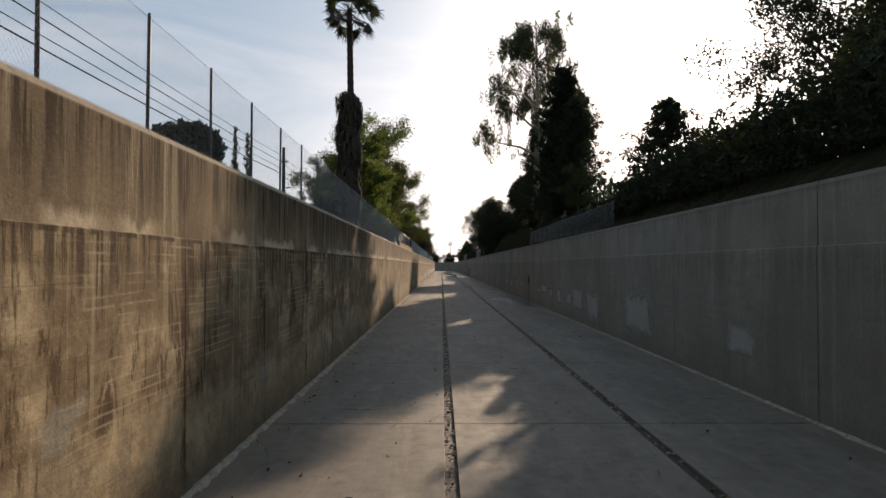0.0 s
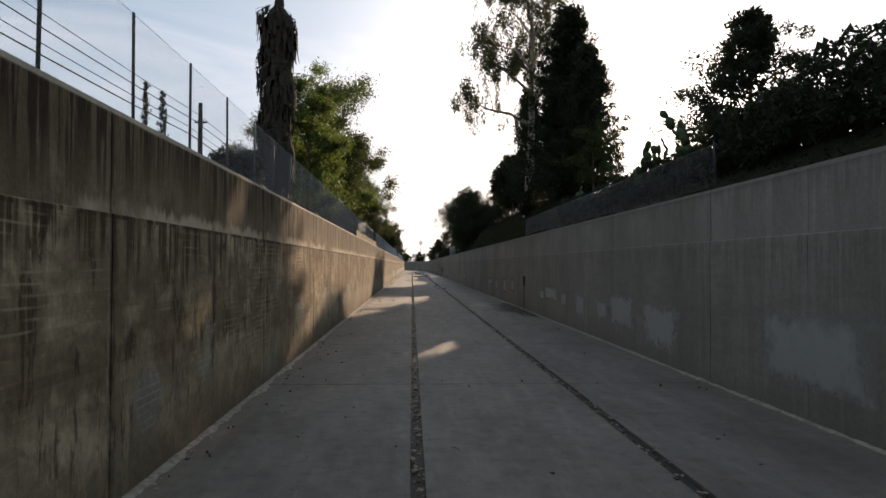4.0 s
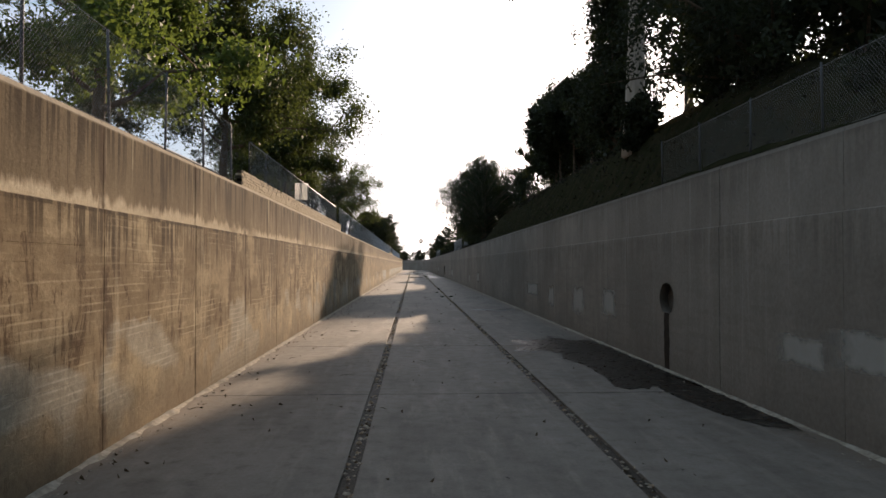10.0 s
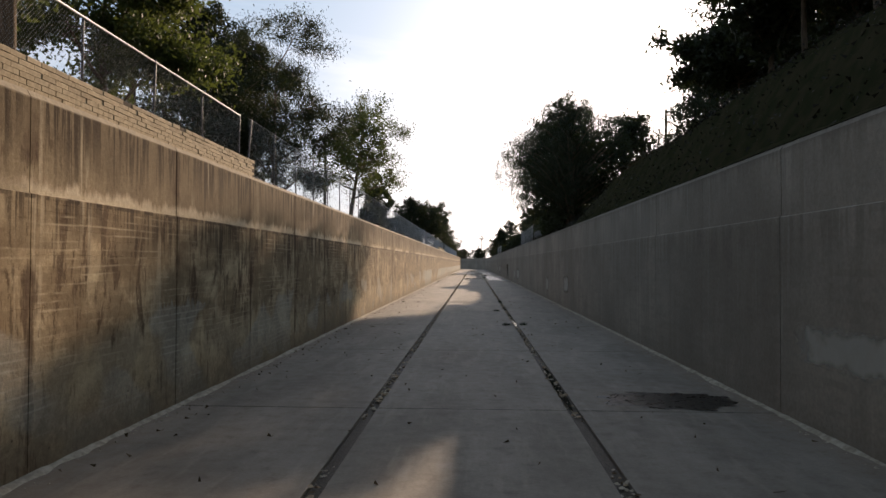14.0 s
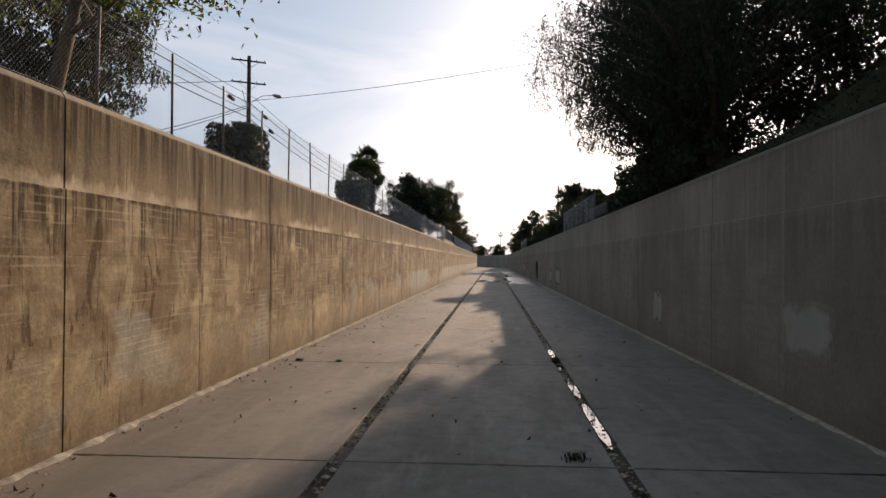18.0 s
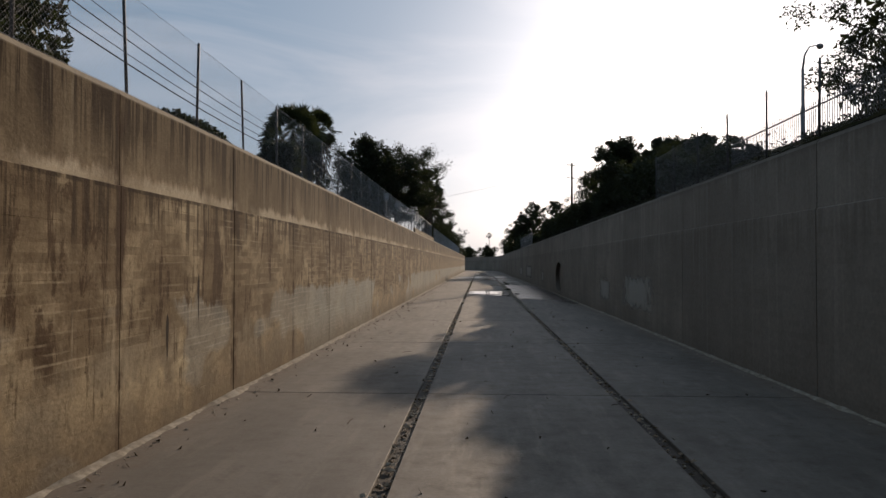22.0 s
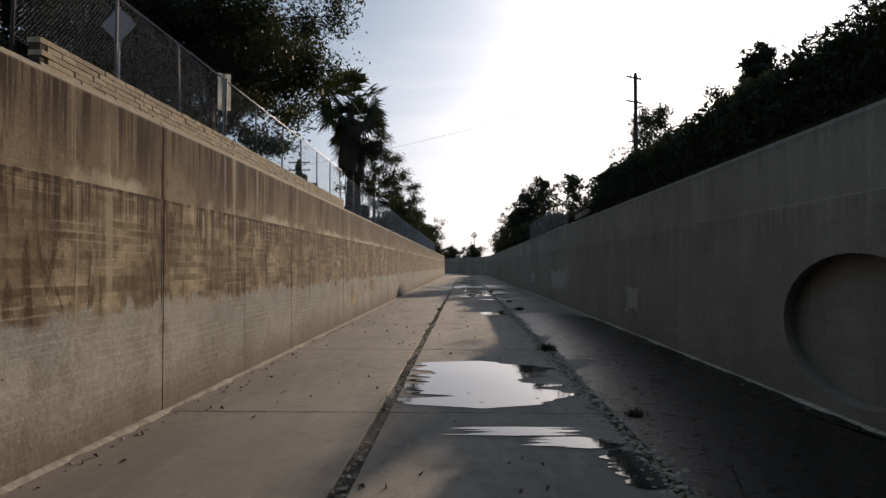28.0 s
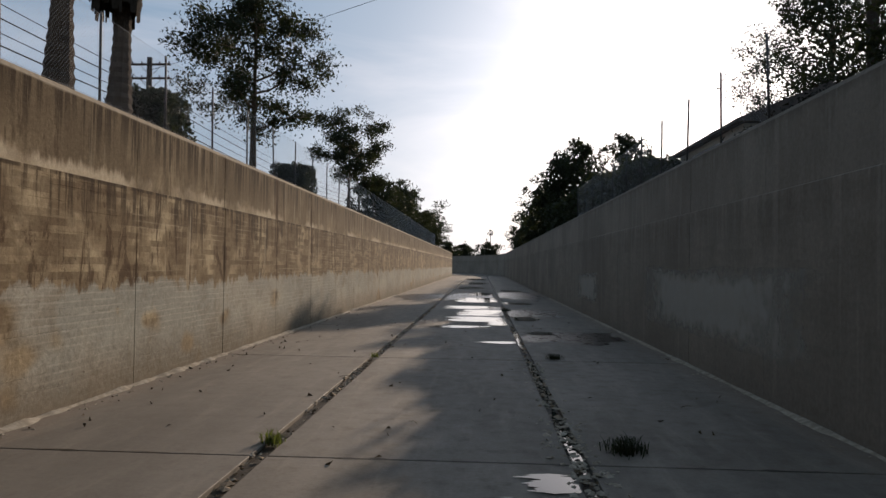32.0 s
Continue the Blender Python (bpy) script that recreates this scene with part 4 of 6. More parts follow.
for side, tag, mat in ((-1, "wall_left", M_WALL_L), (1, "wall_right", M_WALL_R)):
    wall = thing(tag, "brown-stained board-formed concrete channel wall in low sun" if side < 0 else "grey shaded concrete channel wall with pale paint patches", "retaining wall", kind="structure")
    s = 1 if side < 0 else -1
    x = XL if side < 0 else XR
    core = Build()
    for k in range(2 * count + 1):
        y = Y0 + SLAB * k / 2
        if side > 0 and any(abs(y - hole[0]) < 4 for hole in DRAINS):
            continue
        core.box((min(x - s * 0.05, x - s * 0.43), y - 0.15, -0.4), (max(x - s * 0.05, x - s * 0.43), y + 0.15, TOP - 0.3))
    child("joint_backing", core.mesh("joint_backing", M_GROOVE), wall)
    done = Y0 - 1
    for k in range(count):
        y0 = Y0 + SLAB * k
        if y0 < done - 0.1:
            continue
        hole = next(((y, z, *r) for y, z, *r in DRAINS if y0 < y < y0 + SLAB), None) if side > 0 else None
        if hole:
            done = y0 + SLAB * (2 if hole[0] + hole[2] * 1.1 > y0 + SLAB else 1)
            p = child("panel", wall_panel(side, y0, done, "panel", mat, k, hole), wall)
        else:
            p = child("panel", wall_panel(side, y0, y0 + SLAB / 2, "panel", mat, k, None, 0.026, 0.009), wall)
            child("panel", wall_panel(side, y0 + SLAB / 2, y0 + SLAB, "panel", mat, k, None, 0.009, 0.026), wall)
        if side < 0 and k < 30:
            child("board_marks", board_marks(side, y0, y0 + SLAB, mat, 100 + k), p, "thin raised fins between the form boards").matrix_parent_inverse = Matrix()

# the far bend: the channel swings to the left behind the end of the left wall
bend = thing("wall_far_bend", "distant grey concrete wall where the channel bends away", "retaining wall", kind="structure")
b = Build()
arc = [(XR, Y1), (XR - 1.5, Y1 + 22), (XR - 7, Y1 + 46), (XR - 18, Y1 + 68), (XR - 40, Y1 + 88), (XR - 90, Y1 + 104), (XR - 140, Y1 + 108)]
for (ax, ay), (bx, by) in zip(arc, arc[1:]):
    n = Vector((by - ay, ax - bx, 0)).normalized() * 0.45
    b.add([(ax, ay, -0.1), (bx, by, -0.1), (bx + n.x, by + n.y, -0.1), (ax + n.x, ay + n.y, -0.1), (ax, ay, TOP), (bx, by, TOP), (bx + n.x, by + n.y, TOP), (ax + n.x, ay + n.y, TOP)], BOX_FACES)
child("curved_panel", b.mesh("bend", M_WALL_R), bend)
b = Build()
b.box((-140, Y1 - 0.2, -0.1), (XL - 0.01, Y1 + 0.3, TOP))
child("return_panel", b.mesh("return", M_WALL_L), bend)
b = Build()
b.box((XL - 0.4, Y0 - 0.5, -0.4), (XR + 0.4, Y0, TOP))
solo("wall_behind", b.mesh("wall_behind", M_WALL_R), "plain concrete wall closing the channel behind", "retaining wall", "structure")

# ---- the ground on both sides ----
g = Build()
g.add([(-2500, -2500, TOP - 0.08), (XL - 0.3, -2500, TOP - 0.08), (XL - 0.3, Y1, TOP - 0.08), (-140, Y1, TOP - 0.08), (-2500, Y1, TOP - 0.08)], [(0, 1, 2, 3, 4)])
g.add([(XR + 0.3, -2500, TOP - 0.08), (2500, -2500, TOP - 0.08), (2500, Y1, TOP - 0.08), (XR + 0.3, Y1, TOP - 0.08)], [(0, 1, 2, 3)])
g.add([(ax + 0.3, ay + 0.2, TOP - 0.08) for ax, ay in arc] + [(-2500, Y1 + 108, TOP - 0.08), (-2500, 2500, TOP - 0.08), (2500, 2500, TOP - 0.08), (2500, Y1, TOP - 0.08)], [tuple(range(len(arc) + 4))])
g.add([(XL - 0.3, -2500, TOP - 0.08), (XR + 0.3, -2500, TOP - 0.08), (XR + 0.3, Y0 - 0.4, TOP - 0.08), (XL - 0.3, Y0 - 0.4, TOP - 0.08)], [(0, 1, 2, 3)])
solo("ground", g.mesh("ground", M_GROUND), "dry bare earth beside the channel", "ground", "structure")


# ---- things of the banks: fences, poles, signs, block walls ----
FENCE_H, BAY, POST0 = 2.02, 3.37, 8.4


def chain_link(width, height, pitch=0.072, wire=0.0011):
    """Crossed diagonal wires of one bay, in the plane x = 0, from y = 0 to width."""
    b = Build()
    for sign in (1, -1):
        k = -height
        while k < width:
            y0, z0, y1, z1 = k, 0.0, k + height, height
            if y0 < 0:
                y0, z0 = 0.0, -k
            if y1 > width:
                z1, y1 = height - (y1 - width), width
            if sign < 0:
                z0, z1 = height - z0, height - z1
            x = 0.003 * sign
            w = wire * 1.414
            b.add([(x - wire, y0, z0 + w), (x + wire, y0, z0 + w), (x, y0, z0 - w), (x - wire, y1, z1 + w), (x + wire, y1, z1 + w), (x, y1, z1 - w)],
                  [(0, 1, 4, 3), (1, 2, 5, 4), (2, 0, 3, 5)])
            k += pitch * 1.414
    b.tube([(0, 0, 0.06), (0, width, 0.06)], [0.004] * 2, 4, False)
    b.tube([(0, 0, height - 0.03), (0, width, height - 0.03)], [0.004] * 2, 4, False)
    return b.mesh("chain_link", M_WIRE)


def post_mesh(height, radius, material):
    b = Build()
    b.tube([(0, 0, -0.25), (0, 0, height), (0, 0, height + 0.03)], [radius, radius, radius * 0.5], 8)
    return b.mesh("post", material, True)


LINK, LINK_LOW = chain_link(BAY, FENCE_H), chain_link(BAY, 1.55)
POST, POST_LOW, TALLPOST = post_mesh(FENCE_H + 0.08, 0.031, M_POST), post_mesh(1.6, 0.027, M_POST), post_mesh(2.35, 0.045, M_POST)


def fence_run(x, y0, y1, z, label, seed, lean=3.0, rail=False, low=False):
    """A chain-link fence along y, with a post at each bay's end."""
    r = np.random.default_rng(seed)
    fence = thing("chain_link_fence", label, "fence", (x, y0, z))
    n = max(int(round((y1 - y0) / BAY)), 1)
    step = (y1 - y0) / n
    for k in range(n + 1):
        odd = r.uniform() < 0.14
        child("post", POST_LOW if low else POST, fence, m=pose(-0.045, step * k, 0, r.normal(0, lean if odd else 0.7), r.normal(0, 1.0), 0))
        if k < n:
            child("chain_link", LINK_LOW if low else LINK, fence, m=pose(0.0, step * k, 0.04) @ Matrix.Diagonal((1, step / BAY, 1, 1)))
    if rail:
        b = Build()
        h = 1.57 if low else FENCE_H + 0.02
        b.tube([(0, 0, h), (0, y1 - y0, h)], [0.024] * 2, 7)
        child("top_rail", b.mesh("top_rail", M_STEEL, True), fence)
    return fence


XF = XL - 0.33
fence_run(XF, POST0 - 6 * BAY, POST0 + 22 * BAY, TOP, "chain-link fence with dark steel posts on the wall top", 1, 4)
fence_run(XF - 0.28, 86.5, 119, TOP + 0.55, "chain-link fence standing behind a low block wall", 2, 2, low=True, rail=True)
fence_run(XF, 119, 119 + 38 * BAY, TOP, "chain-link fence with slightly leaning dark posts", 3, 5)
fence_run(XF - 0.28, 249.1, 279.9, TOP + 0.4, "taller chain-link fence with a top rail", 4, 1, rail=True)
fence_run(XF, 280, 280 + 38 * BAY, TOP, "chain-link fence along the channel wall", 5, 2)
fence_run(XR + 0.34, 42.2, 42.2 + 12 * BAY, TOP, "old chain-link fence in front of bushes", 6, 4, low=True)
fence_run(XR + 0.34, 188.4, 188.4 + 7 * BAY, TOP, "chain-link fence above the shaded wall", 7, 2)
fence_run(XR + 0.34, 295.1, 295.1 + 10 * BAY, TOP, "chain-link fence on the shaded bank", 8, 2)


def block_wall(x, y0, y1, courses, seed, label, joined=()):
    """Low wall of long slump blocks in running bond, each block a piece."""
    r = np.random.default_rng(seed)
    wall = thing("block_wall", label, "wall", (x, y0, TOP))
    core = Build()
    core.box((-0.095, 0.01, -0.02), (0.095, y1 - y0 - 0.01, courses * 0.105 - 0.012))
    child("mortar", core.mesh("mortar", M_MORTAR), wall)
    me = bevelled((0.23, 0.405, 0.094), 0.012, M_BLOCK, "block")
    spare = Build()
    for c in range(courses):
        k = 0
        while True:
            y = 0.21 + k * 0.42 + (0.21 if c % 2 else 0)
            if y > y1 - y0 - 0.2:
                break
            dx, dz = r.normal(0, 0.006), r.normal(0, 0.002)
            if c in joined:
                spare.box((dx - 0.115, y - 0.2, c * 0.105), (dx + 0.115, y + 0.2, c * 0.105 + 0.094))
            elif not (c == courses - 1 and r.uniform() < 0.05):
                child("block", me, wall, m=pose(dx, y, c * 0.105 + dz, 0, 0, r.normal(0, 0.8)))
            k += 1
    if joined:
        tagged(child("lower_blocks", spare.mesh("lower_blocks", M_BLOCK), wall), kind="stuff")
    return wall


block_wall(XF - 0.02, 83.5, 119.5, 6, 31, "low wall of tan slump blocks on the channel wall", (0, 1, 2))
block_wall(XF - 0.02, 249.2, 278.6, 5, 32, "low wall of pale tan slump blocks beside a street", (0,))


def sag(a, b, drop, n=18):
    a, b = Vector(a), Vector(b)
    return [a.lerp(b, t) - Vector((0, 0, drop * 4 * t * (1 - t))) for t in np.linspace(0, 1, n)]


def utility_pole(at, height, arms, label, lamp=False, can=False, turn=0):
    pole = thing("utility_pole", label, "utility pole", at, "poles of the overhead line" if at[0] < 0 else "", turn=turn)
    b = Build()
    b.tube([(0, 0, -0.5), (0, 0, height * 0.5), (0, 0, height)], [0.25, 0.21, 0.16], 10)
    child("shaft", b.mesh("shaft", M_WOOD, True), pole)
    for z, w in arms:
        b = Build()
        b.box((-w, 0.1, z - 0.06), (w, 0.22, z + 0.06))
        arm = child("crossarm", b.mesh("crossarm", M_WOOD), pole)
        for x in (-w * 0.92, -w * 0.45, w * 0.45, w * 0.92):
            b = Build()
            b.tube([(x, 0.16, z + 0.05), (x, 0.16, z + 0.12), (x, 0.16, z + 0.2)], [0.025, 0.05, 0.03], 7)
            child("insulator", b.mesh("insulator", M_POST), arm)
        for s in (-1, 1):
            b = Build()
            b.tube([(s * w * 0.55, 0.2, z - 0.04), (0, 0.16, z - 0.75)], [0.02, 0.02], 5)
            child("brace", b.mesh("brace", M_STEEL), arm)
    if lamp:
        b = Build()
        b.tube([(0.1, 0, height - 4.3), (1.2, 0, height - 3.5), (2.2, 0, height - 3.35)], [0.035, 0.03, 0.03], 7)
        arm = child("lamp_arm", b.mesh("lamp_arm", M_STEEL, True), pole)
        b = Build()
        b.tube([(2.1, 0, height - 3.33), (2.35, 0, height - 3.36), (2.75, 0, height - 3.4), (3.0, 0, height - 3.45)], [0.06, 0.15, 0.17, 0.06], 9)
        child("lamp_head", b.mesh("lamp_head", M_STEEL, True), arm, "grey cobra-head street light")
    if can:
        b = Build()
        b.tube([(0.42, 0, height - 6.3), (0.42, 0, height - 6.2), (0.42, 0, height - 5.3), (0.42, 0, height - 5.2)], [0.2, 0.27, 0.27, 0.2], 10)
        child("transformer", b.mesh("transformer", M_STEEL, True), pole)
    return pole


G = TOP - 0.08
utility_pole((-20.0, -32, G), 11.2, [(10.9, 1.2), (9.7, 1.2)], "wooden utility pole with two crossarms", )
utility_pole((-20.3, 78.5, G), 11.0, [(9.4, 0.5)], "short dark wooden utility pole behind a hedge")
utility_pole((-21.2, 138, G), 13.5, [(13.2, 1.2)], "wooden utility pole among trees")
utility_pole((-21.9, 198.2, G), 15.5, [(15.1, 1.55), (13.1, 1.55)], "wooden utility pole with two crossarms and a street light", True, turn=30)
utility_pole((-21.0, 259.2, G), 11.5, [(11.2, 1.2)], "wooden utility pole behind trees")
utility_pole((-20.5, 322, G), 9.6, [(9.2, 1.3), (8.3, 1.3)], "low wooden utility pole with two crossarms")
utility_pole((-20.5, 400, G), 9.6, [(9.2, 1.3)], "distant wooden utility pole")
utility_pole((15.6, 305.4, G), 15.1, [(14.7, 1.0), (12.4, 1.1)], "tall wooden utility pole with two short crossarms", turn=35)
utility_pole((27, 195.9, G), 19.0, [(18.6, 1.2)], "tall wooden utility pole hidden among trees")

lines = thing("overhead_cables", "black overhead cables sagging between wooden poles", "cable")
spans = [(-32, 78.5, 16.4, 15.9), (78.5, 138, 15.9, 17.4), (138, 197.7, 17.4, 17.4), (197.7, 258, 17.4, 16.6), (258, 322, 16.6, 14.6), (322, 400, 14.6, 14.8)]
for y0, y1, z0, z1 in spans:
    for dx, dz, r in ((0.25, 0.0, 0.034), (-0.2, -1.1, 0.042), (0.5, 0.55, 0.022), (-0.3, -0.45, 0.026)):
        b = Build()
        b.tube(sag((-20.5 - 0.006 * y0 + dx, y0, z0 + dz), (-20.5 - 0.006 * y1 + dx, y1, z1 + dz), 0.9), [r] * 18, 5, False)
        child("cable", b.mesh("cable", M_CABLE), lines)
for y, z in ((13.0, 15.6), (14.2, 14.6), (25.4, 15.4), (152, 16.2), (192.5, 17.0), (201.5, 17.2), (203.5, 16.15)):
    b = Build()
    x = -20.45 - 0.006 * y
    b.tube([(x, y, z), (x, y + 0.1, z - 0.02), (x, y + 1.1, z - 0.05), (x, y + 1.2, z - 0.06)], [0.06, 0.17, 0.17, 0.06], 8)
    child("splice_case", b.mesh("splice_case", M_CABLE, True), lines)
b = Build()
b.tube(sag((-21.6, 198.4, 17.9), (27, 196.0, 25.3), 1.1, 26), [0.024] * 26, 5, False)
child("cable", b.mesh("cable", M_CABLE), lines)
for a, e in (((-22.0, 198.1, 17.4), (-37.0, 193.3, 12.6)), ((-22.0, 198.1, 17.2), (-37.0, 191.8, 11.6)), ((-22.6, 197.9, 19.6), (-52.0, 190.2, 18.2)), ((-21.9, 198.3, 17.3), (-19.6, 190.2, 16.9))):
    b = Build()
    b.tube(sag(a, e, 0.35), [0.028] * 18, 5, False)
    child("cable", b.mesh("cable", M_CABLE), lines)
b = Build()
b.tube(sag((-20.5, 322, 15.2), (15.6, 305.4, 20.8), 0.7, 26), [0.014] * 26, 5, False)
child("cable", b.mesh("cable", M_CABLE), lines)


def street_lamp(at, height, reach, label):
    lamp = thing("street_lamp", label, "street lamp", at)
    b = Build()
    b.tube([(0, 0, -0.2), (0, 0, 0.6), (0, 0, height - 1.0)], [0.14, 0.1, 0.06], 9)
    child("pole", b.mesh("pole", M_STEEL, True), lamp)
    b = Build()
    b.tube([(0, 0, height - 1.05), (reach * 0.15, 0, height - 0.4), (reach * 0.5, 0, height - 0.06), (reach, 0, height)], [0.055, 0.045, 0.035, 0.03], 7)
    arm = child("arm", b.mesh("arm", M_STEEL, True), lamp)
    b = Build()
    b.tube([(reach, 0, height), (reach * 1.12, 0, height - 0.03), (reach * 1.35, 0, height - 0.06), (reach * 1.45, 0, height - 0.1)], [0.05, 0.12, 0.13, 0.05], 9)
    child("lamp_head", b.mesh("lamp_head", M_STEEL, True), arm)
    return lamp


street_lamp((-22, 99, G), 8.8, -1.8, "curved steel street lamp")
street_lamp((13.0, 207.9, G + 0.8), 5.6, 0.6, "short-armed steel street lamp")


def sign_board(at, w, h, tall, label, material, turn=0, diamond=False, name="sign"):
    sign = thing(name, label, "sign", at, turn=turn)
    b = Build()
    b.box((-0.025, -0.02, -0.3), (0.025, 0.02, tall))
    child("sign_post", b.mesh("sign_post", M_STEEL), sign)
    b = Build()
    if diamond:
        d = w / 2
        v = [(0, -0.026, -d), (d, -0.026, 0), (0, -0.026, d), (-d, -0.026, 0), (0, -0.022, -d), (d, -0.022, 0), (0, -0.022, d), (-d, -0.022, 0)]
        b.add([(x, y, z + tall - d) for x, y, z in v], BOX_FACES)
    else:
        b.box((-w / 2, -0.026, tall - h), (w / 2, -0.022, tall))
    child("sign_plate", b.mesh("sign_plate", material), sign)
    return sign


sign_board((-8.5, 103.0, TOP), 0.85, 1.05, 2.35, "blank white rectangular sign on a fence", M_SIGNWHITE, 12)
sign_board((-8.5, 260.6, TOP), 0.42, 1.2, 3.0, "narrow pale metal sign on a post", M_SIGNWHITE, 35)
sign_board((-10.4, 257.4, TOP - 0.1), 1.05, 1.05, 4.15, "grey back of a diamond road sign", M_SIGN, -4, True)
sign_board((-11.2, 253.4, TOP - 0.1), 0.6, 0.75, 4.6, "grey back of a small road sign", M_SIGN, -4)
sign_board((10.9, 107.5, 8.9), 0.4, 0.5, 1.2, "small white notice on a dark bank", M_SIGNWHITE, 5)

rail = thing("guard_rail", "steel beam guard rail at a street end", "guard rail", (-9.6, 79.5, G))
for k in range(4):
    b = Build()
    b.box((-0.08, k * 2.4 - 0.08, -0.2), (0.08, k * 2.4 + 0.08, 0.85))
    child("post", b.mesh("post", M_WOOD), rail)
b = Build()
prof = [(0.1, 0.45), (0.16, 0.5), (0.1, 0.6), (0.1, 0.66), (0.16, 0.76), (0.1, 0.82), (0.09, 0.82), (0.15, 0.76), (0.09, 0.66), (0.09, 0.6), (0.15, 0.5), (0.09, 0.45)]
b.add([(x, y, z + 0.25) for y in (-0.4, 7.6) for x, z in prof], [(i, (i + 1) % 12, (i + 1) % 12 + 12, i + 12) for i in range(12)])
child("beam", b.mesh("beam", M_STEEL), rail)

# iron picket fence on the right bank
pickets = thing("picket_fence", "dark iron picket fence on a bank", "fence", (9.4, 193.3, TOP + 0.35))
b = Build()
for z in (0.25, 1.35):
    b.box((-0.02, 0, z), (0.02, 13, z + 0.04))
child("rail", b.mesh("rail", M_POST), pickets)
b = Build()
b.tube([(0, 0, -0.3), (0, 0, 1.5), (0, 0, 1.6)], [0.014, 0.014, 0.002], 5)
me = b.mesh("picket", M_POST)
for k in range(88):
    child("picket", me, pickets, m=pose(0.0, 0.08 + k * 0.147, 0))

# garage behind the right fence
house = thing("garage", "small stucco garage with a low dark roof", "building", (14.5, 311.2, G))
b = Build()
b.box((-3.2, -4.5, -0.2), (3.2, 4.5, 2.5))
child("wall", b.mesh("wall", M_STUCCO), house)
b = Build()
b.add([(-3.6, -4.9, 2.4), (3.6, -4.9, 2.4), (3.6, 4.9, 2.4), (-3.6, 4.9, 2.4), (0, -4.9, 4.0), (0, 4.9, 4.0), (-3.6, -4.9, 2.52), (3.6, -4.9, 2.52), (3.6, 4.9, 2.52), (-3.6, 4.9, 2.52)],
      [(0, 3, 2, 1), (6, 4, 5, 9), (7, 8, 5, 4), (0, 1, 7, 4, 6), (2, 3, 9, 5, 8), (0, 6, 9, 3), (1, 2, 8, 7)])
child("roof", b.mesh("roof", M_ROOF), house)
b = Build()
b.box((-3.24, -2.2, 0), (-3.2, 2.2, 2.1))
child("garage_door", b.mesh("garage_door", M_SIGNWHITE), house)


def prickly_pear(at, seed, spread, pads=26):
    r = np.random.default_rng(seed)
    cactus = thing("prickly_pear", "tall prickly pear cactus against the sky", "cactus", at)
    tips = [(Vector((0, 0, 0)), Vector((0, 0, 1)))]
    for k in range(pads):
        o, d = tips[r.integers(max(0, len(tips) - 9), len(tips))]
        d = (d + Vector((r.normal(0, 0.45), r.normal(0, 0.65) * spread, 0.35))).normalized()
        long, wide = r.uniform(0.42, 0.62), r.uniform(0.15, 0.22)
        s = d.cross(Vector((r.normal(), r.normal(), 0.1))).normalized()
        n = d.cross(s)
        b = Build()
        ring = []
        for i in range(12):
            a = 2 * math.pi * i / 12
            ring.append(o + d * long * (0.5 - 0.5 * math.cos(a)) + s * wide * math.sin(a) * (0.75 + 0.25 * (1 - math.cos(a)) / 2 * 1.6))
        c = o + d * long * 0.55
        b.add([*ring, c + n * 0.06, c - n * 0.06], [(i, (i + 1) % 12, 12) for i in range(12)] + [((i + 1) % 12, i, 13) for i in range(12)])
        child("pad", b.mesh("pad", M_CACTUS, True), cactus)
        tips.append((o + d * long * 0.93, d))
    return cactus


for i, (x, y, z) in enumerate(((9.0, 48.2, 1.6), (8.9, 51.2, 1.2), (9.2, 54.0, 1.0), (9.4, 65.0, -1.6), (9.3, 67.6, -1.2))):
    prickly_pear((x, y, TOP + 0.75 + z * 0.35), 60 + i, 1.0, 26 if y < 60 else 17)
for i, (x, y) in enumerate(((-8.7, 268.0), (-8.8, 271.5), (-8.7, 273.4))):
    prickly_pear((x, y, TOP), 70 + i, 1.0, 9)


# ---- trees and shrubs of the left bank ----
SLIM = "slim dark Italian cypress behind a house lot"
for i, (x, y, h) in enumerate(((-28.9, 89.5, 16.0), (-27.6, 90.5, 15.3))):
    dense_tree((x, y, G), h, 0.62, 200 + i, "column", count=5000, size=0.1, label=SLIM, name="cypress", foot=0.02, lobes=44, droop=-0.5)
hedge((-9.7, 19.1, G), (1.5, 2.0, 1.6), 301, label="rounded dark clipped bush behind the fence")
hedge((-10.9, 52.6, G), (2.2, 2.6, 2.75), 302, label="boxy dark clipped bush behind the fence")
fan_palm((-10.8, 61.6, G), 20.2, 1, (1.8, 13.2), 1.25, 2.7, 0.34, label="tall fan palm with a shaggy skirt of dead fronds")
leafy_tree((-20.0, 100, G), 13.0, 3.6, 1.6, 10, M_LEAF_OLIVE, count=6500, size=0.2, label="grey-green bushy tree behind a palm")
leafy_tree((-11.6, 80.5, G), 15.5, 4.6, 1.8, 11, count=19000, size=0.18, limbs=13, label="bright green leafy tree lit from behind")
leafy_tree((-13.2, 101.0, G), 17.5, 6.2, 3.6, 13, M_LEAF_MID, count=30000, size=0.18, limbs=14, label="large green leafy tree at a street end")
leafy_tree((-11.2, 111.5, G), 14.0, 4.6, 3.0, 14, M_LEAF_MID, count=22000, size=0.17, limbs=12, label="green leafy tree with low branches")
leafy_tree((-14.0, 122, G), 13.0, 4.5, 2.5, 15, M_LEAF_MID, count=20000, size=0.17, limbs=12)
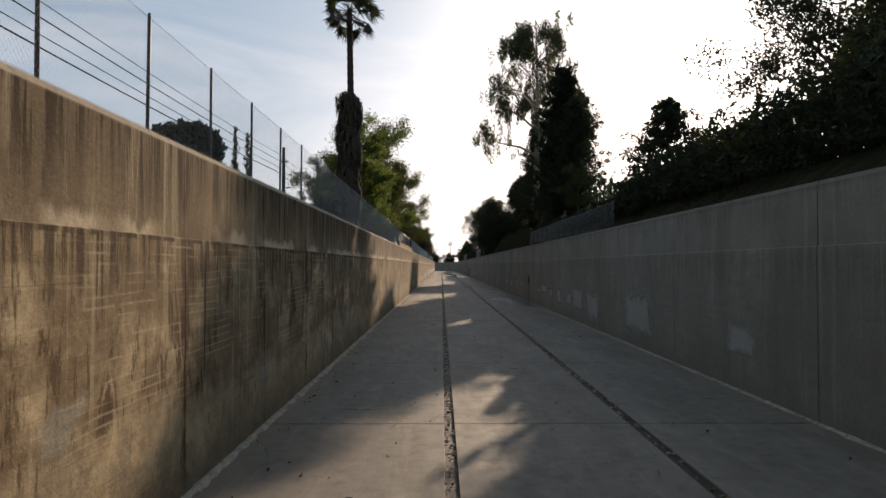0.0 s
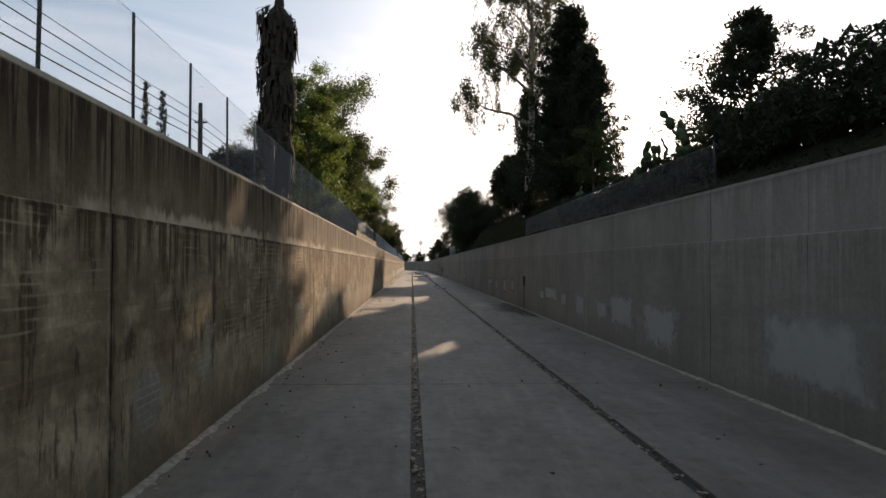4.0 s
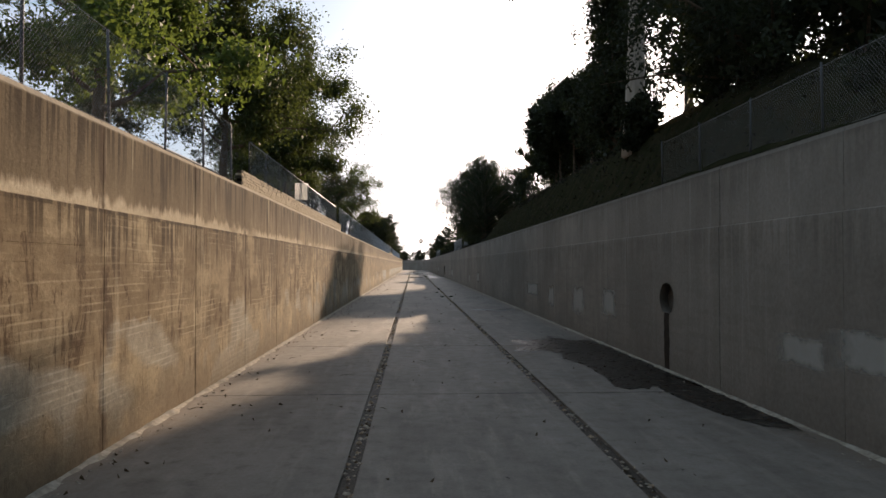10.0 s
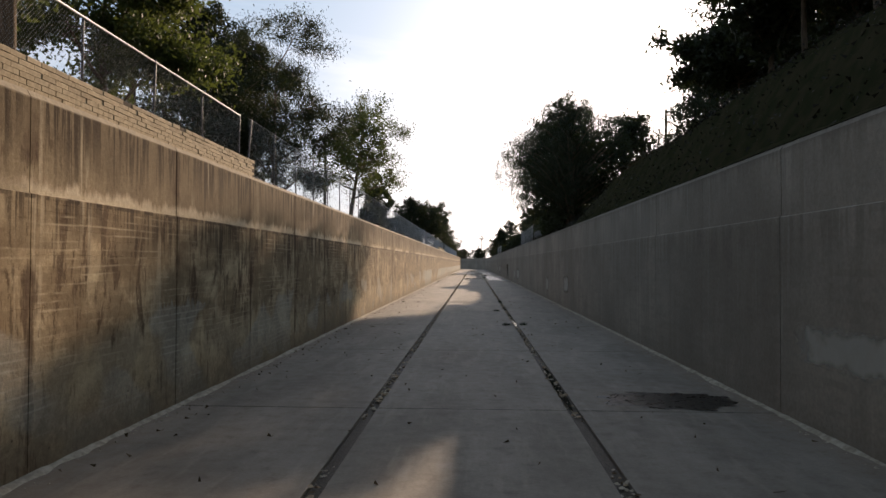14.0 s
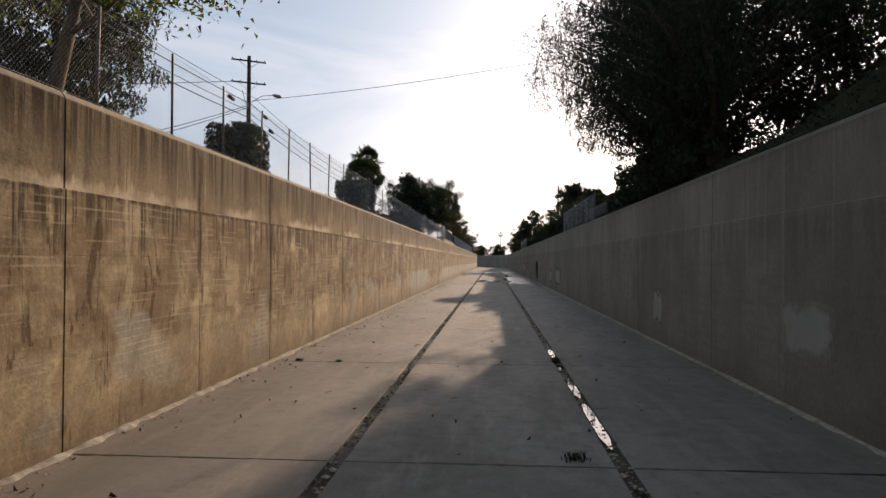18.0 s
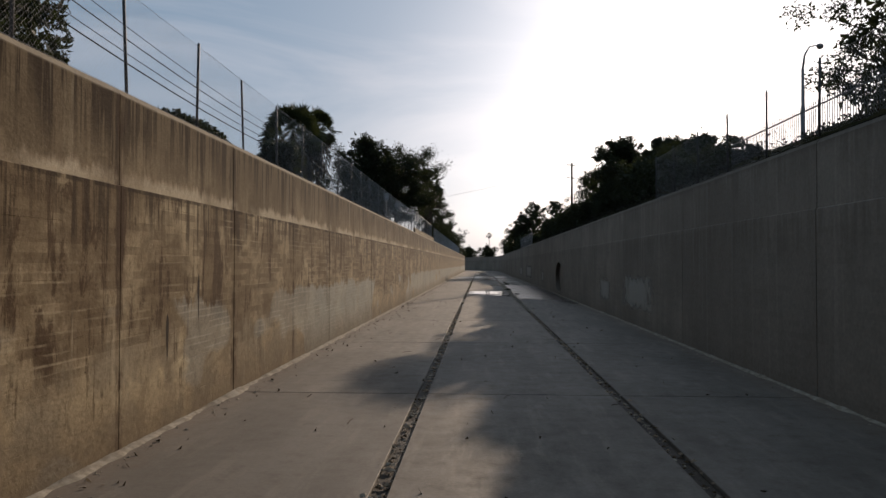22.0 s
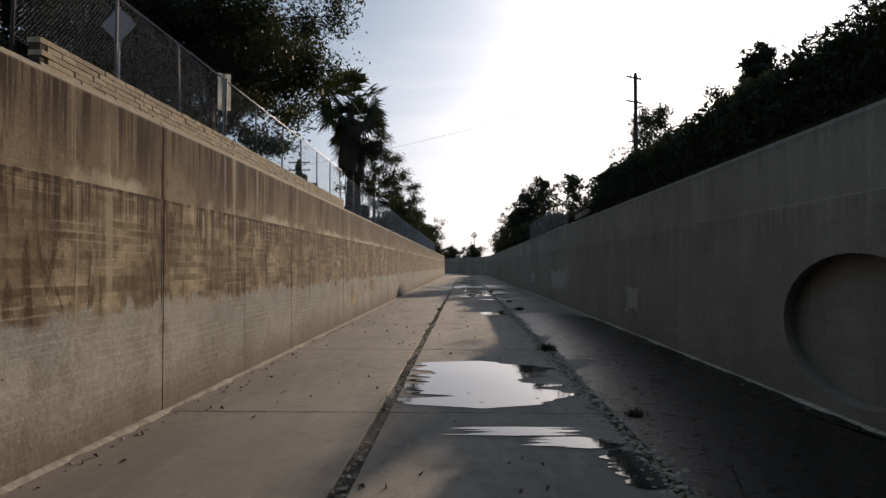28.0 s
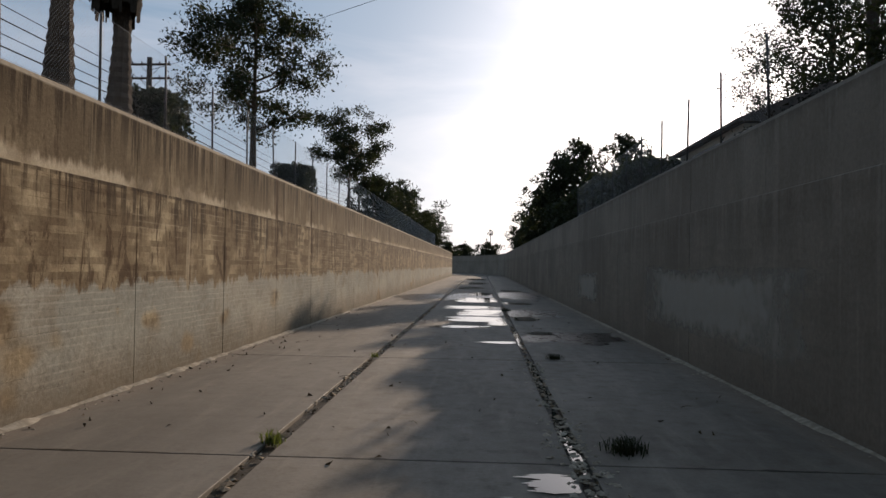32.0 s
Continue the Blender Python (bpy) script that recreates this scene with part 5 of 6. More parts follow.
leafy_tree((-13.0, 141, G), 13.8, 4.6, 1.6, 16, M_LEAF_DARK, count=24000, size=0.16, limbs=14, droop=0.5, label="feathery grey-green tree with drooping twigs", slim=0.25)
dense_tree((-17.5, 139, G), 13.5, 5.0, 217, "round", count=24000, size=0.15, label="dark dense tree behind feathery branches", foot=0.12, lobes=36)
leafy_tree((-9.9, 150.9, G), 10.6, 4.6, 2.2, 12, M_LEAF_MID, count=10000, size=0.14, spread=0.6, limbs=12, lean=(0.9, 1.0), girth=0.2, label="open-crowned green tree with a leaning forked trunk")
dense_tree((-30.5, 183.2, G), 26.0, 7.6, 208, "round", count=36000, size=0.25, label="large dark cedar with drooping fine branches", name="cedar", foot=0.24, lobes=40, droop=0.8, hang=3, slim=0.3, girth=0.5)
hedge((-10.0, 163.5, G), (1.9, 2.2, 2.4), 303, label="dark boxy clipped bush behind the fence")
hedge((-10.6, 189.6, G), (2.3, 2.6, 3.1), 304, label="dark square clipped bush behind the fence")
hedge((-9.3, 206.1, G), (1.4, 2.0, 1.9), 305, label="dark rounded bush behind the fence")
hedge((-9.3, 196.4, G), (1.0, 4.0, 0.9), 306, label="low dark bush behind the fence")
hedge((-9.2, 176.0, G), (0.9, 5.0, 0.5), 316, label="low weedy bush behind the fence")
fan_palm((-28.5, 294.7, G), 19.4, 2, (2.0, 18.6), 2.5, 3.8, 0.45, 60, label="thick fan palm with a full skirt of dead fronds")
fan_palm((-21.6, 253.2, G), 10.8, 3, (1.0, 10.2), 2.2, 3.7, 0.45, 60, label="squat fan palm with a dark skirt")
dense_tree((-24.0, 263.2, G), 9.0, 3.6, 205, "round", count=5000, size=0.26, label="dark bushy tree beside palms")
dense_tree((-26.0, 284.2, G), 8.0, 4.2, 206, "round", count=5000, size=0.26, label="dark bushy tree beside palms")
dense_tree((-15.0, 263.7, G), 12.5, 5.4, 207, "round", count=24000, size=0.17, label="dark dense tree over a street sign", foot=0.16)
leafy_tree((-12.0, 269.7, G), 12.5, 5.6, 2.2, 18, M_LEAF_DARK, count=30000, size=0.15, limbs=14, label="dark green leafy tree beside a street")
leafy_tree((-14.5, 278.2, G), 10.5, 4.0, 2.2, 19, M_LEAF_DARK, count=8000, size=0.2, limbs=11, label="bare-topped tree with thin twigs", top=0.95)
PALM2 = "fan palm with a dark hanging skirt near the fence"
fan_palm((-10.1, 295.5, G), 9.9, 4, (5.0, 9.1), 0.95, 3.2, 0.3, 36, label=PALM2)
fan_palm((-9.9, 298.2, G), 8.5, 5, (4.4, 7.7), 0.8, 2.9, 0.28, 32, label=PALM2)
leafy_tree((-10.0, 311.0, G), 11.2, 3.6, 2.8, 20, M_LEAF_DARK, count=7500, size=0.15, limbs=12, girth=0.19, label="open dark green tree with a straight trunk")
leafy_tree((-9.7, 333.5, G), 9.2, 3.2, 2.4, 25, M_LEAF_DARK, count=6500, size=0.16, limbs=10, label="small round dark green tree beside the fence")
hedge((-10.3, 301.2, G), (2.0, 2.2, 2.2), 307, label="dark clipped bush between palm trunks")
hedge((-10.4, 320.0, G), (2.2, 2.8, 2.4), 308, label="dark square bush between two trees")
hedge((-9.6, 287.2, G), (1.2, 3.4, 0.7), 309, label="low dark bush behind the fence")
for i, (x, y, h, r) in enumerate(((-13, 372, 8.0, 5.0), (-12, 392, 9.0, 5.5), (-14, 412, 9.5, 6.0), (-12, 434, 8.0, 5.5), (-13, 455, 9.5, 6.0))):
    dense_tree((x, y, G), h, r, 220 + i, "round", count=4500, size=0.32, label="dark bushy tree far along the fence")

# ---- right bank: the slope, its bushes and trees ----
def bank_rise(y):
    k = (0.35 + 0.65 * min(max((y - 69) / 12, 0), 1) * min(max((158 - y) / 16, 0), 1)) if y < 170 else 0.3
    return 3.9 * k + 0.5 * k * noise.noise(Vector((y * 0.08, 3.0, 0)))


BANK_X = (XR + 0.42, XR + 0.95, XR + 1.9, XR + 3.3, XR + 16, XR + 26)


def bank_z(x, y):
    r = bank_rise(y)
    return float(np.interp(x, BANK_X, (TOP - 0.09, TOP - 0.05 + r * 0.22, TOP + r * 0.72, TOP + r, TOP + r * 0.9, TOP - 0.2)))


bank = Build()
for i, y in enumerate(np.arange(-10, 470, 4.0)):
    bank.v += [(x, y, bank_z(x, y)) for x in BANK_X]
    if i:
        a = 6 * (i - 1)
        bank.f += [(a + j, a + j + 1, a + j + 7, a + j + 6) for j in range(5)]
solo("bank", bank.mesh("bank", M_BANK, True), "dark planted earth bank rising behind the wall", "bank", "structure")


# ivy over the steep part of the bank
r = np.random.default_rng(77)
n = 26000
yy = r.uniform(20, 300.5, n) ** 0.9 * 300 ** 0.1
uu = r.uniform(0.0, 1.0, n)
xx = XR + 0.55 + uu * 4.6
zz = np.array([bank_z(x, y) for x, y in zip(xx, yy)]) + r.exponential(0.12, n) - 0.02
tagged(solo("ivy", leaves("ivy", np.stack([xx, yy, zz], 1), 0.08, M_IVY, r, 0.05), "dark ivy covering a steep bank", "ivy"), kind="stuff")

# bushes along the edge: place, width across, length, height
for i, (x, y, sx, sy, sz) in enumerate(((10.2, 8, 4, 9, 2.6), (10.4, 17, 4, 9, 2.9), (10.2, 26, 4, 9, 2.7), (10.3, 35, 4, 9, 2.4), (10.0, 43, 3.2, 7, 2.0), (9.9, 50, 2.4, 7, 1.5), (9.8, 57, 2.4, 7, 1.2), (9.9, 63.5, 2.4, 6, 1.0), (10.2, 70, 3.0, 7, 1.2),
                                       (9.6, 170, 3.0, 9, 2.2), (9.8, 179, 3.0, 9, 2.3), (10.4, 188, 2.4, 8, 1.3), (12.5, 199.6, 2.0, 9, 0.9), (10.8, 212.0, 2.6, 7, 1.3), (11.0, 220.2, 3.2, 8, 2.3), (11.2, 228.2, 3.4, 8, 3.3))):
    hedge((x, y, bank_z(x, y) - 0.25), (sx, sy, sz), 320 + i, count=9500, leafsize=0.1, label="dark overgrown bush along the shaded bank", name="bush", rough=0.4)
for i, (y, h) in enumerate(((251, 2.4), (256, 2.4), (261, 2.4), (266, 2.5), (271, 2.5), (276, 2.4), (281, 2.5), (286.5, 2.6), (291, 2.7))):
    hedge((10.4, y, bank_z(10.4, y) - 0.3), (2.8, 5.8, h), 340 + i, leaf=M_LEAF_DARK, count=10500, leafsize=0.085, label="tall dark oleander hedge on the bank", name="oleander", rough=0.3)
for i, (y, h) in enumerate(((320, 1.6), (330, 2.0), (341, 2.2), (352, 2.4), (362, 2.6))):
    hedge((10.2, y, bank_z(10.2, y) - 0.3), (3.0, 10, h), 360 + i, count=3500, leafsize=0.22, label="low dark bush on the far bank", name="bush", rough=0.6)

dense_tree((19.0, 33.5, G), 20, 6.5, 230, "round", count=34000, size=0.17, label="broad dark tree high on the bank", foot=0.1, lobes=34)
dense_tree((15.0, 54.5, G), 10.6, 3.9, 231, "round", count=20000, size=0.15, label="rounded dark green tree on the bank", foot=0.12, lobes=34)
dense_tree((16.5, 44.0, G), 6.3, 3.6, 243, "round", count=14000, size=0.15, label="rounded dark green tree on the bank", foot=0.12, lobes=30)
dense_tree((11.8, 82.2, bank_z(11.8, 82) - 0.3), 17.6, 6.2, 232, "cone", count=44000, size=0.15, label="dark conical conifer on the bank", foot=0.03, lobes=60)
dense_tree((9.3, 89.9, bank_z(9.3, 89) - 0.3), 2.6, 1.2, 235, "round", count=6000, size=0.13, label="narrow dark shrub at the foot of a eucalyptus", foot=0.0, lobes=22)
leafy_tree((11.6, 73.6, bank_z(11.6, 73) - 0.3), 7.2, 2.0, 1.4, 234, M_LEAF_MID, M_BARK, 2600, 0.14, limbs=9, girth=0.09, label="thin young tree with sparse leaves beside cactus")
eucalyptus((9.6, 91.3, bank_z(9.6, 91) - 0.3), 30.0, 21, "tall eucalyptus with pale bark and hanging foliage")
for i, (x, y, h, rr, p) in enumerate(((12.0, 87.6, 13.5, 1.9, "column"), (12.2, 77.8, 13.0, 2.0, "column"), (10.9, 99.5, 14.0, 2.0, "column"), (13.0, 113.5, 8.6, 2.3, "column"), (13.8, 121, 8.2, 2.6, "column"), (12.6, 125.5, 8.0, 2.4, "column"), (16.2, 126, 10.5, 2.6, "column"))):
    dense_tree((x, y, bank_z(x, y) - 0.3), h, rr, 240 + i, p, count=20000, size=0.16, label="tall dark evergreen in a row on the bank", foot=0.03 if y < 100 else 0.4, lobes=48)
for i, (x, y, h) in enumerate(((12.6, 117.5, 8.0), (12.2, 121.5, 8.0), (14.4, 134, 5.0), (17.5, 135, 6.5))):
    leafy_tree((x, y, bank_z(x, y) - 0.3), h, 3.3, 3.4, 250 + i, M_LEAF_DARK, M_BARK, 11000, 0.26, limbs=15, label="tall dark tree with bare lower trunk", name="tree", droop=0.1, top=0.9)
for i, (x, y, h) in enumerate(((16.8, 103, 20.0),)):
    dense_tree((x, y, bank_z(x, y) - 0.3), h, 4.1, 236 + i, "round", count=17000, size=0.19, label="tall dark tree with a high spreading crown", foot=0.56, lobes=40)
dense_tree((15.8, 168, bank_z(15.8, 168) - 0.3), 11.0, 5.6, 531, "round", count=26000, size=0.16, label="dark spreading tree behind a pepper tree", foot=0.04, lobes=40)
fan_palm((17.0, 121, bank_z(17, 121) - 0.2), 12.5, 6, crown=3.4, label="fan palm behind dark evergreens")
for i, (x, y, h, rr) in enumerate(((9.6, 166.0, 12.5, 6.7), (9.4, 174, 12.2, 6.6), (20.0, 155, 12.0, 4.2))):
    dense_tree((x, y, bank_z(x, y) - 0.3), h, rr, 520 + i, "round", count=42000, size=0.12, label="broad dark pepper tree with hanging branches over the wall", name="pepper_tree", foot=0.22, lobes=52, droop=0.9, hang=14, slim=0.3, girth=0.45)
dense_tree((10.0, 180.0, bank_z(10.0, 180) - 0.3), 11.5, 5.9, 530, "round", count=32000, size=0.115, label="dark pepper tree with a high crown over the wall", name="pepper_tree", foot=0.5, lobes=40, droop=0.9, hang=9, slim=0.3, girth=0.4)
dense_tree((17.6, 206.8, G), 13.0, 4.0, 260, "round", count=20000, size=0.16, label="dark tree beside a street lamp", foot=0.1, lobes=34)
for i, (x, y, h, rr) in enumerate(((13.0, 223.2, 5.0, 3.0), (14.0, 234.2, 6.8, 3.6), (12.6, 245.2, 8.8, 3.9), (14, 253.2, 7.0, 3.6), (18.5, 284.2, 11, 3.6), (22, 322, 15.5, 6.6), (17.5, 265.2, 7, 4))):
    dense_tree((x, y, G), h, rr, 262 + i, "round", count=26000, size=0.15, label="rounded dark tree behind the bank hedge", foot=0.06, lobes=32)
for i, (x, y, h, rr) in enumerate(((10.5, 366, 10.0, 4.6), (14.5, 376, 14.0, 5.4), (20.0, 372, 14, 5.5), (11, 388, 8.0, 5.0), (12, 404, 7.0, 5.0), (13, 424, 7.5, 5.5), (12, 446, 6.5, 5.0), (12.5, 466, 6.0, 5.0))):
    dense_tree((x, y, G), h, rr, 272 + i, "round", count=5500, size=0.3, label="dark rounded tree far along the bank", foot=0.04)

# ---- beyond the bend ----
far = np.random.default_rng(9)
for i in range(26):
    x = -150 + i * 12 + far.uniform(-4, 4)
    y = 610 + far.uniform(0, 60) - (0 if x < 5 else 60)
    if i % 3 == 0:
        made = dense_tree((x, y, G), 9 + far.uniform(-2, 4), 7, 400 + i, "round", count=2500, size=0.6, label="distant dark tree beyond the bend", foot=0.0, lobes=20)
    else:
        copy_thing(made, pose(x, y, G, 0, 0, far.uniform(0, 360)))
fan_palm((8.1, 883, G), 24.5, 7, crown=3.0, girth=0.42, fronds=22, label="lone distant fan palm on the skyline")


# ---- on the channel floor: silt, debris, damp and water ----
def outline(cx, cy, rx, ry, seed, rough=0.35, n=72, z=0.004):
    """An uneven flat pool of water or damp, as a fan of triangles with a rounded rim."""
    v = [(cx, cy, z)]
    for i in range(n):
        a = 2 * math.pi * i / n
        c, s = math.cos(a), math.sin(a)
        k = 1 + rough * (noise.noise(Vector((c * 1.7 + seed, s * 1.7, seed * 0.37))) + 0.6 * noise.noise(Vector((c * 5 + seed, s * 5, 2.1))) + 0.16 * noise.noise(Vector((c * 13, s * 13 + seed, 4.1))))
        e = 0.75
        v.append((cx + rx * k * math.copysign(abs(c) ** e, c), cy + ry * k * math.copysign(abs(s) ** e, s), z))
    return v, [(0, i + 1, (i + 1) % n + 1) for i in range(n)]


def pool(name, cx, cy, rx, ry, seed, material, label, category, z, rough=0.35, inside=None):
    v, f = outline(cx, cy, rx, ry, seed, rough, z=z)
    if inside:
        v = [(min(max(px, inside[0]), inside[1]), py, pz) for px, py, pz in v]
    return solo(name, mesh_of(name, v, f, material), label, category, "stuff")


LANE_L, LANE_M, LANE_R = (XL + 0.2, -JOINT - 0.17), (-JOINT + 0.17, JOINT - 0.17), (JOINT + 0.17, XR - 0.12)
DAMP = "dark damp stain on the concrete floor"
for i, (cx, cy, rx, ry, lane) in enumerate(((6.6, 83.0, 2.0, 8.5, LANE_R), (5.4, 89.0, 2.3, 2.6, LANE_R), (5.2, 114.0, 1.4, 1.2, LANE_R),
                                            (6.2, 257, 3.2, 17, LANE_R), (5.4, 272, 3.0, 10, LANE_R), (4.6, 283.5, 2.2, 2.6, LANE_R), (4.0, 251, 2.2, 6, LANE_R),
                                            (4.6, 308, 2.0, 2.4, LANE_R), (4.2, 323, 1.8, 3.5, LANE_R), (1.2, 323, 1.6, 5.5, LANE_M), (-4.2, 345, 2.5, 6, LANE_L), (0, 345, 2.2, 9, LANE_M), (4.4, 350, 2.4, 9, LANE_R))):
    pool("damp_patch", cx, cy, rx, ry, 3.1 * i + 1, M_DAMP, DAMP, "damp patch", 0.004 + 0.0008 * i, 0.5, lane)


def puddle(x0, x1, y0, y1, seed, lane, fray=0.72):
    """Shallow water with a frayed edge: many narrow tongues across the slab's fall."""
    n, v = 70, []
    for k in range(n + 1):
        t = k / n
        y = y0 + (y1 - y0) * t
        full = min(1.0, 4.5 * math.sin(math.pi * min(max(t, 0.004), 0.996)))
        mid, half = (x0 + x1) / 2 + 0.1 * (x1 - x0) * noise.noise(Vector((t * 2.3, seed, 1))), (x1 - x0) / 2 * full
        left = half * (1 + fray * (noise.noise(Vector((t * 7, seed, 3))) + 0.7 * noise.noise(Vector((t * 19, seed, 5))) - 0.2))
        right = half * (1 + fray * (noise.noise(Vector((t * 7, seed, 7))) + 0.7 * noise.noise(Vector((t * 19, seed, 9))) - 0.2))
        v += [(max(mid - max(left, 0.02), lane[0]), y, 0.02), (min(mid + max(right, 0.02), lane[1]), y, 0.02)]
    return solo("puddle", mesh_of("puddle", v, [(2 * k, 2 * k + 1, 2 * k + 3, 2 * k + 2) for k in range(n)], M_WATER), "shallow puddle mirroring the bright sky", "puddle", "stuff")


for i, (x0, x1, y0, y1, lane) in enumerate(((-2.3, 1.75, 253.9, 261.9, LANE_M), (-0.75, 1.4, 251.35, 252.1, LANE_M), (0.7, 2.2, 250.45, 251.3, LANE_M), (1.7, 2.4, 248.2, 250.4, LANE_M), (0.3, 2.2, 284.35, 287.1, LANE_M), (1.6, 2.3, 287.3, 288.2, LANE_M),
                                            (0.9, 2.6, 305.1, 305.9, LANE_M), (3.0, 4.2, 308.8, 310.2, LANE_R), (-1.6, 1.2, 311.6, 312.9, LANE_M), (1.3, 2.3, 313.4, 315.6, LANE_M), (-1.0, 2.3, 315.4, 319.0, LANE_M), (-0.4, 2.2, 320.0, 325.6, LANE_M), (2.8, 4.0, 316.6, 319.4, LANE_R),
                                            (-1.6, 1.9, 326.4, 330.0, LANE_M), (-1.2, 2.3, 335.0, 343.6, LANE_M), (2.9, 4.9, 332.6, 335.6, LANE_R), (-0.2, 2.3, 348, 356, LANE_M), (3.2, 5.6, 358.6, 365.5, LANE_R), (-2.0, 1.2, 367, 377, LANE_M), (-1.3, 2.1, 389, 403, LANE_M), (-1.9, 1.9, 421, 439, LANE_M))):
    puddle(x0, x1, y0, y1, 5.7 * i + 2, lane)
for i, (x, y0, y1) in enumerate(((JOINT, 96, 98.6), (JOINT, 112.5, 120), (JOINT, 135.8, 139.6), (JOINT, 140.1, 145.8), (JOINT, 149, 153.4), (JOINT, 153.9, 157.7), (JOINT, 158.1, 159.8), (JOINT, 161.0, 163.8), (-JOINT, 156.4, 158.5), (-JOINT, 171.7, 176.3), (JOINT, 226, 231), (-JOINT, 231, 236), (JOINT, 234.5, 240), (JOINT, 279.2, 287.5), (JOINT, 288.2, 293), (JOINT, 294, 301), (JOINT, 303, 311))):
    b = Build()
    n = 14
    v = []
    for k in range(n + 1):
        y = y0 + (y1 - y0) * k / n
        w = 0.125 * min(1, 4 * min(k, n - k) / n + 0.15) * (0.8 + 0.3 * noise.noise(Vector((y, i, 0))))
        v += [(x - w, y, -0.014), (x + w, y, -0.014)]
    b.add(v, [(2 * k, 2 * k + 1, 2 * k + 3, 2 * k + 2) for k in range(n)])
    solo("joint_water", b.mesh("joint_water", M_WATER), "strip of standing water in a floor joint", "water", "stuff")

# damp run below the small drain mouth
for y, z, wide, rad in DRAINS[:1]:
    b = Build()
    n, w = 16, wide * 0.35
    v = []
    for k in range(n + 1):
        t = k / n
        zz = (z - rad * 0.9) * (1 - t)
        v += [(XR - 0.004, y - w * (1 + 0.3 * noise.noise(Vector((t * 6, y, 0)))), zz), (XR - 0.004, y + w * (1 + 0.3 * noise.noise(Vector((t * 6, y, 9)))), zz)]
    b.add(v, [(2 * k, 2 * k + 1, 2 * k + 3, 2 * k + 2) for k in range(n)])
    solo("drain_stain", b.mesh("drain_stain", M_GROOVE), "dark wet streak below a storm drain mouth", "stain", "stuff")


def rubble(name, count, place, size, material, label, seed):
    """Many small broken stones, each a squashed octahedron."""
    r = np.random.default_rng(seed)
    b = Build()
    for _ in range(count):
        x, y, z = place(r)
        s = size * min(r.lognormal(0, 0.5), 1.9)
        q = r.uniform(0.6, 1.4, 6) * s
        a = r.uniform(0, math.pi)
        c, e = math.cos(a), math.sin(a)
        pts = [(q[0], 0), (0, q[1]), (-q[2], 0), (0, -q[3])]
        v = [(x + px * c - py * e, y + px * e + py * c, z + s * 0.1) for px, py in pts] + [(x + r.normal(0, s * 0.2), y + r.normal(0, s * 0.2), z + q[4] * 0.6), (x, y, z - q[5] * 0.3)]
        b.add(v, [(0, 1, 4), (1, 2, 4), (2, 3, 4), (3, 0, 4), (1, 0, 5), (2, 1, 5), (3, 2, 5), (0, 3, 5)])
    return solo(name, b.mesh(name, material), label, "debris", "stuff")


def near_joint(r):
    y = r.uniform(5, 330)
    while noise.noise(Vector((y * 0.16, 5, 0))) < r.uniform(-0.45, 0.25):
        y = r.uniform(5, 330)
    return (r.choice((-JOINT, JOINT)) + r.normal(0, 0.09), y, -0.05 + abs(r.normal(0, 0.02)))


rubble("joint_debris", 5200, near_joint, 0.035, M_SILT, "broken stones and silt packed in the floor joints", 8)
M_STONE = simple("broken_concrete", (0.36, 0.28, 0.195), (0.17, 0.125, 0.085), 7.0, 0.95, bump=0.7)
rubble("joint_stones", 1500, lambda r: (near_joint(r)[0], near_joint(r)[1], -0.025), 0.055, M_STONE, "tan broken concrete lumps lying in the floor joints", 28)
rubble("silt_heaps", 2600, lambda r: (JOINT + r.normal(0, 0.2), r.choice((r.uniform(226, 300), r.uniform(248, 292))), -0.01 + abs(r.normal(0, 0.012))), 0.04, M_SILT, "grey silt and gravel heaped beside the wet floor joint", 18)
rubble("joint_litter", 3600, near_joint, 0.03, M_DRY, "dark dead leaves caught in the floor joints", 9)


def joint_dirt():
    """Dark dirt along the cross joints, of uneven width and here and there missing."""
    b = Build()
    for k in range(int((345 - SLAB0) / SLAB)):
        for x0, x1 in lanes:
            xs = np.arange(x0 + 0.02, x1 - 0.02, 0.09)
            y = SLAB0 + SLAB * k
            for i, x in enumerate(xs):
                w = max(0.016 + 0.075 * noise.noise(Vector((x * 0.8, k * 3.3, 0))) + 0.06 * noise.noise(Vector((x * 4.1, k, 5))), 0.0)
                j = 0.03 * noise.noise(Vector((x * 2.2, k, 9)))
                b.v += [(x, y + j - w, 0.0045), (x, y + j + w * 0.9, 0.0045)]
                if i:
                    c = len(b.v) - 4
                    b.f.append((c, c + 2, c + 3, c + 1))
    return solo("joint_dirt", b.mesh("joint_dirt", M_MUD), "dark dirt caught along the cross joints of the slabs", "dirt", "stuff")


joint_dirt()


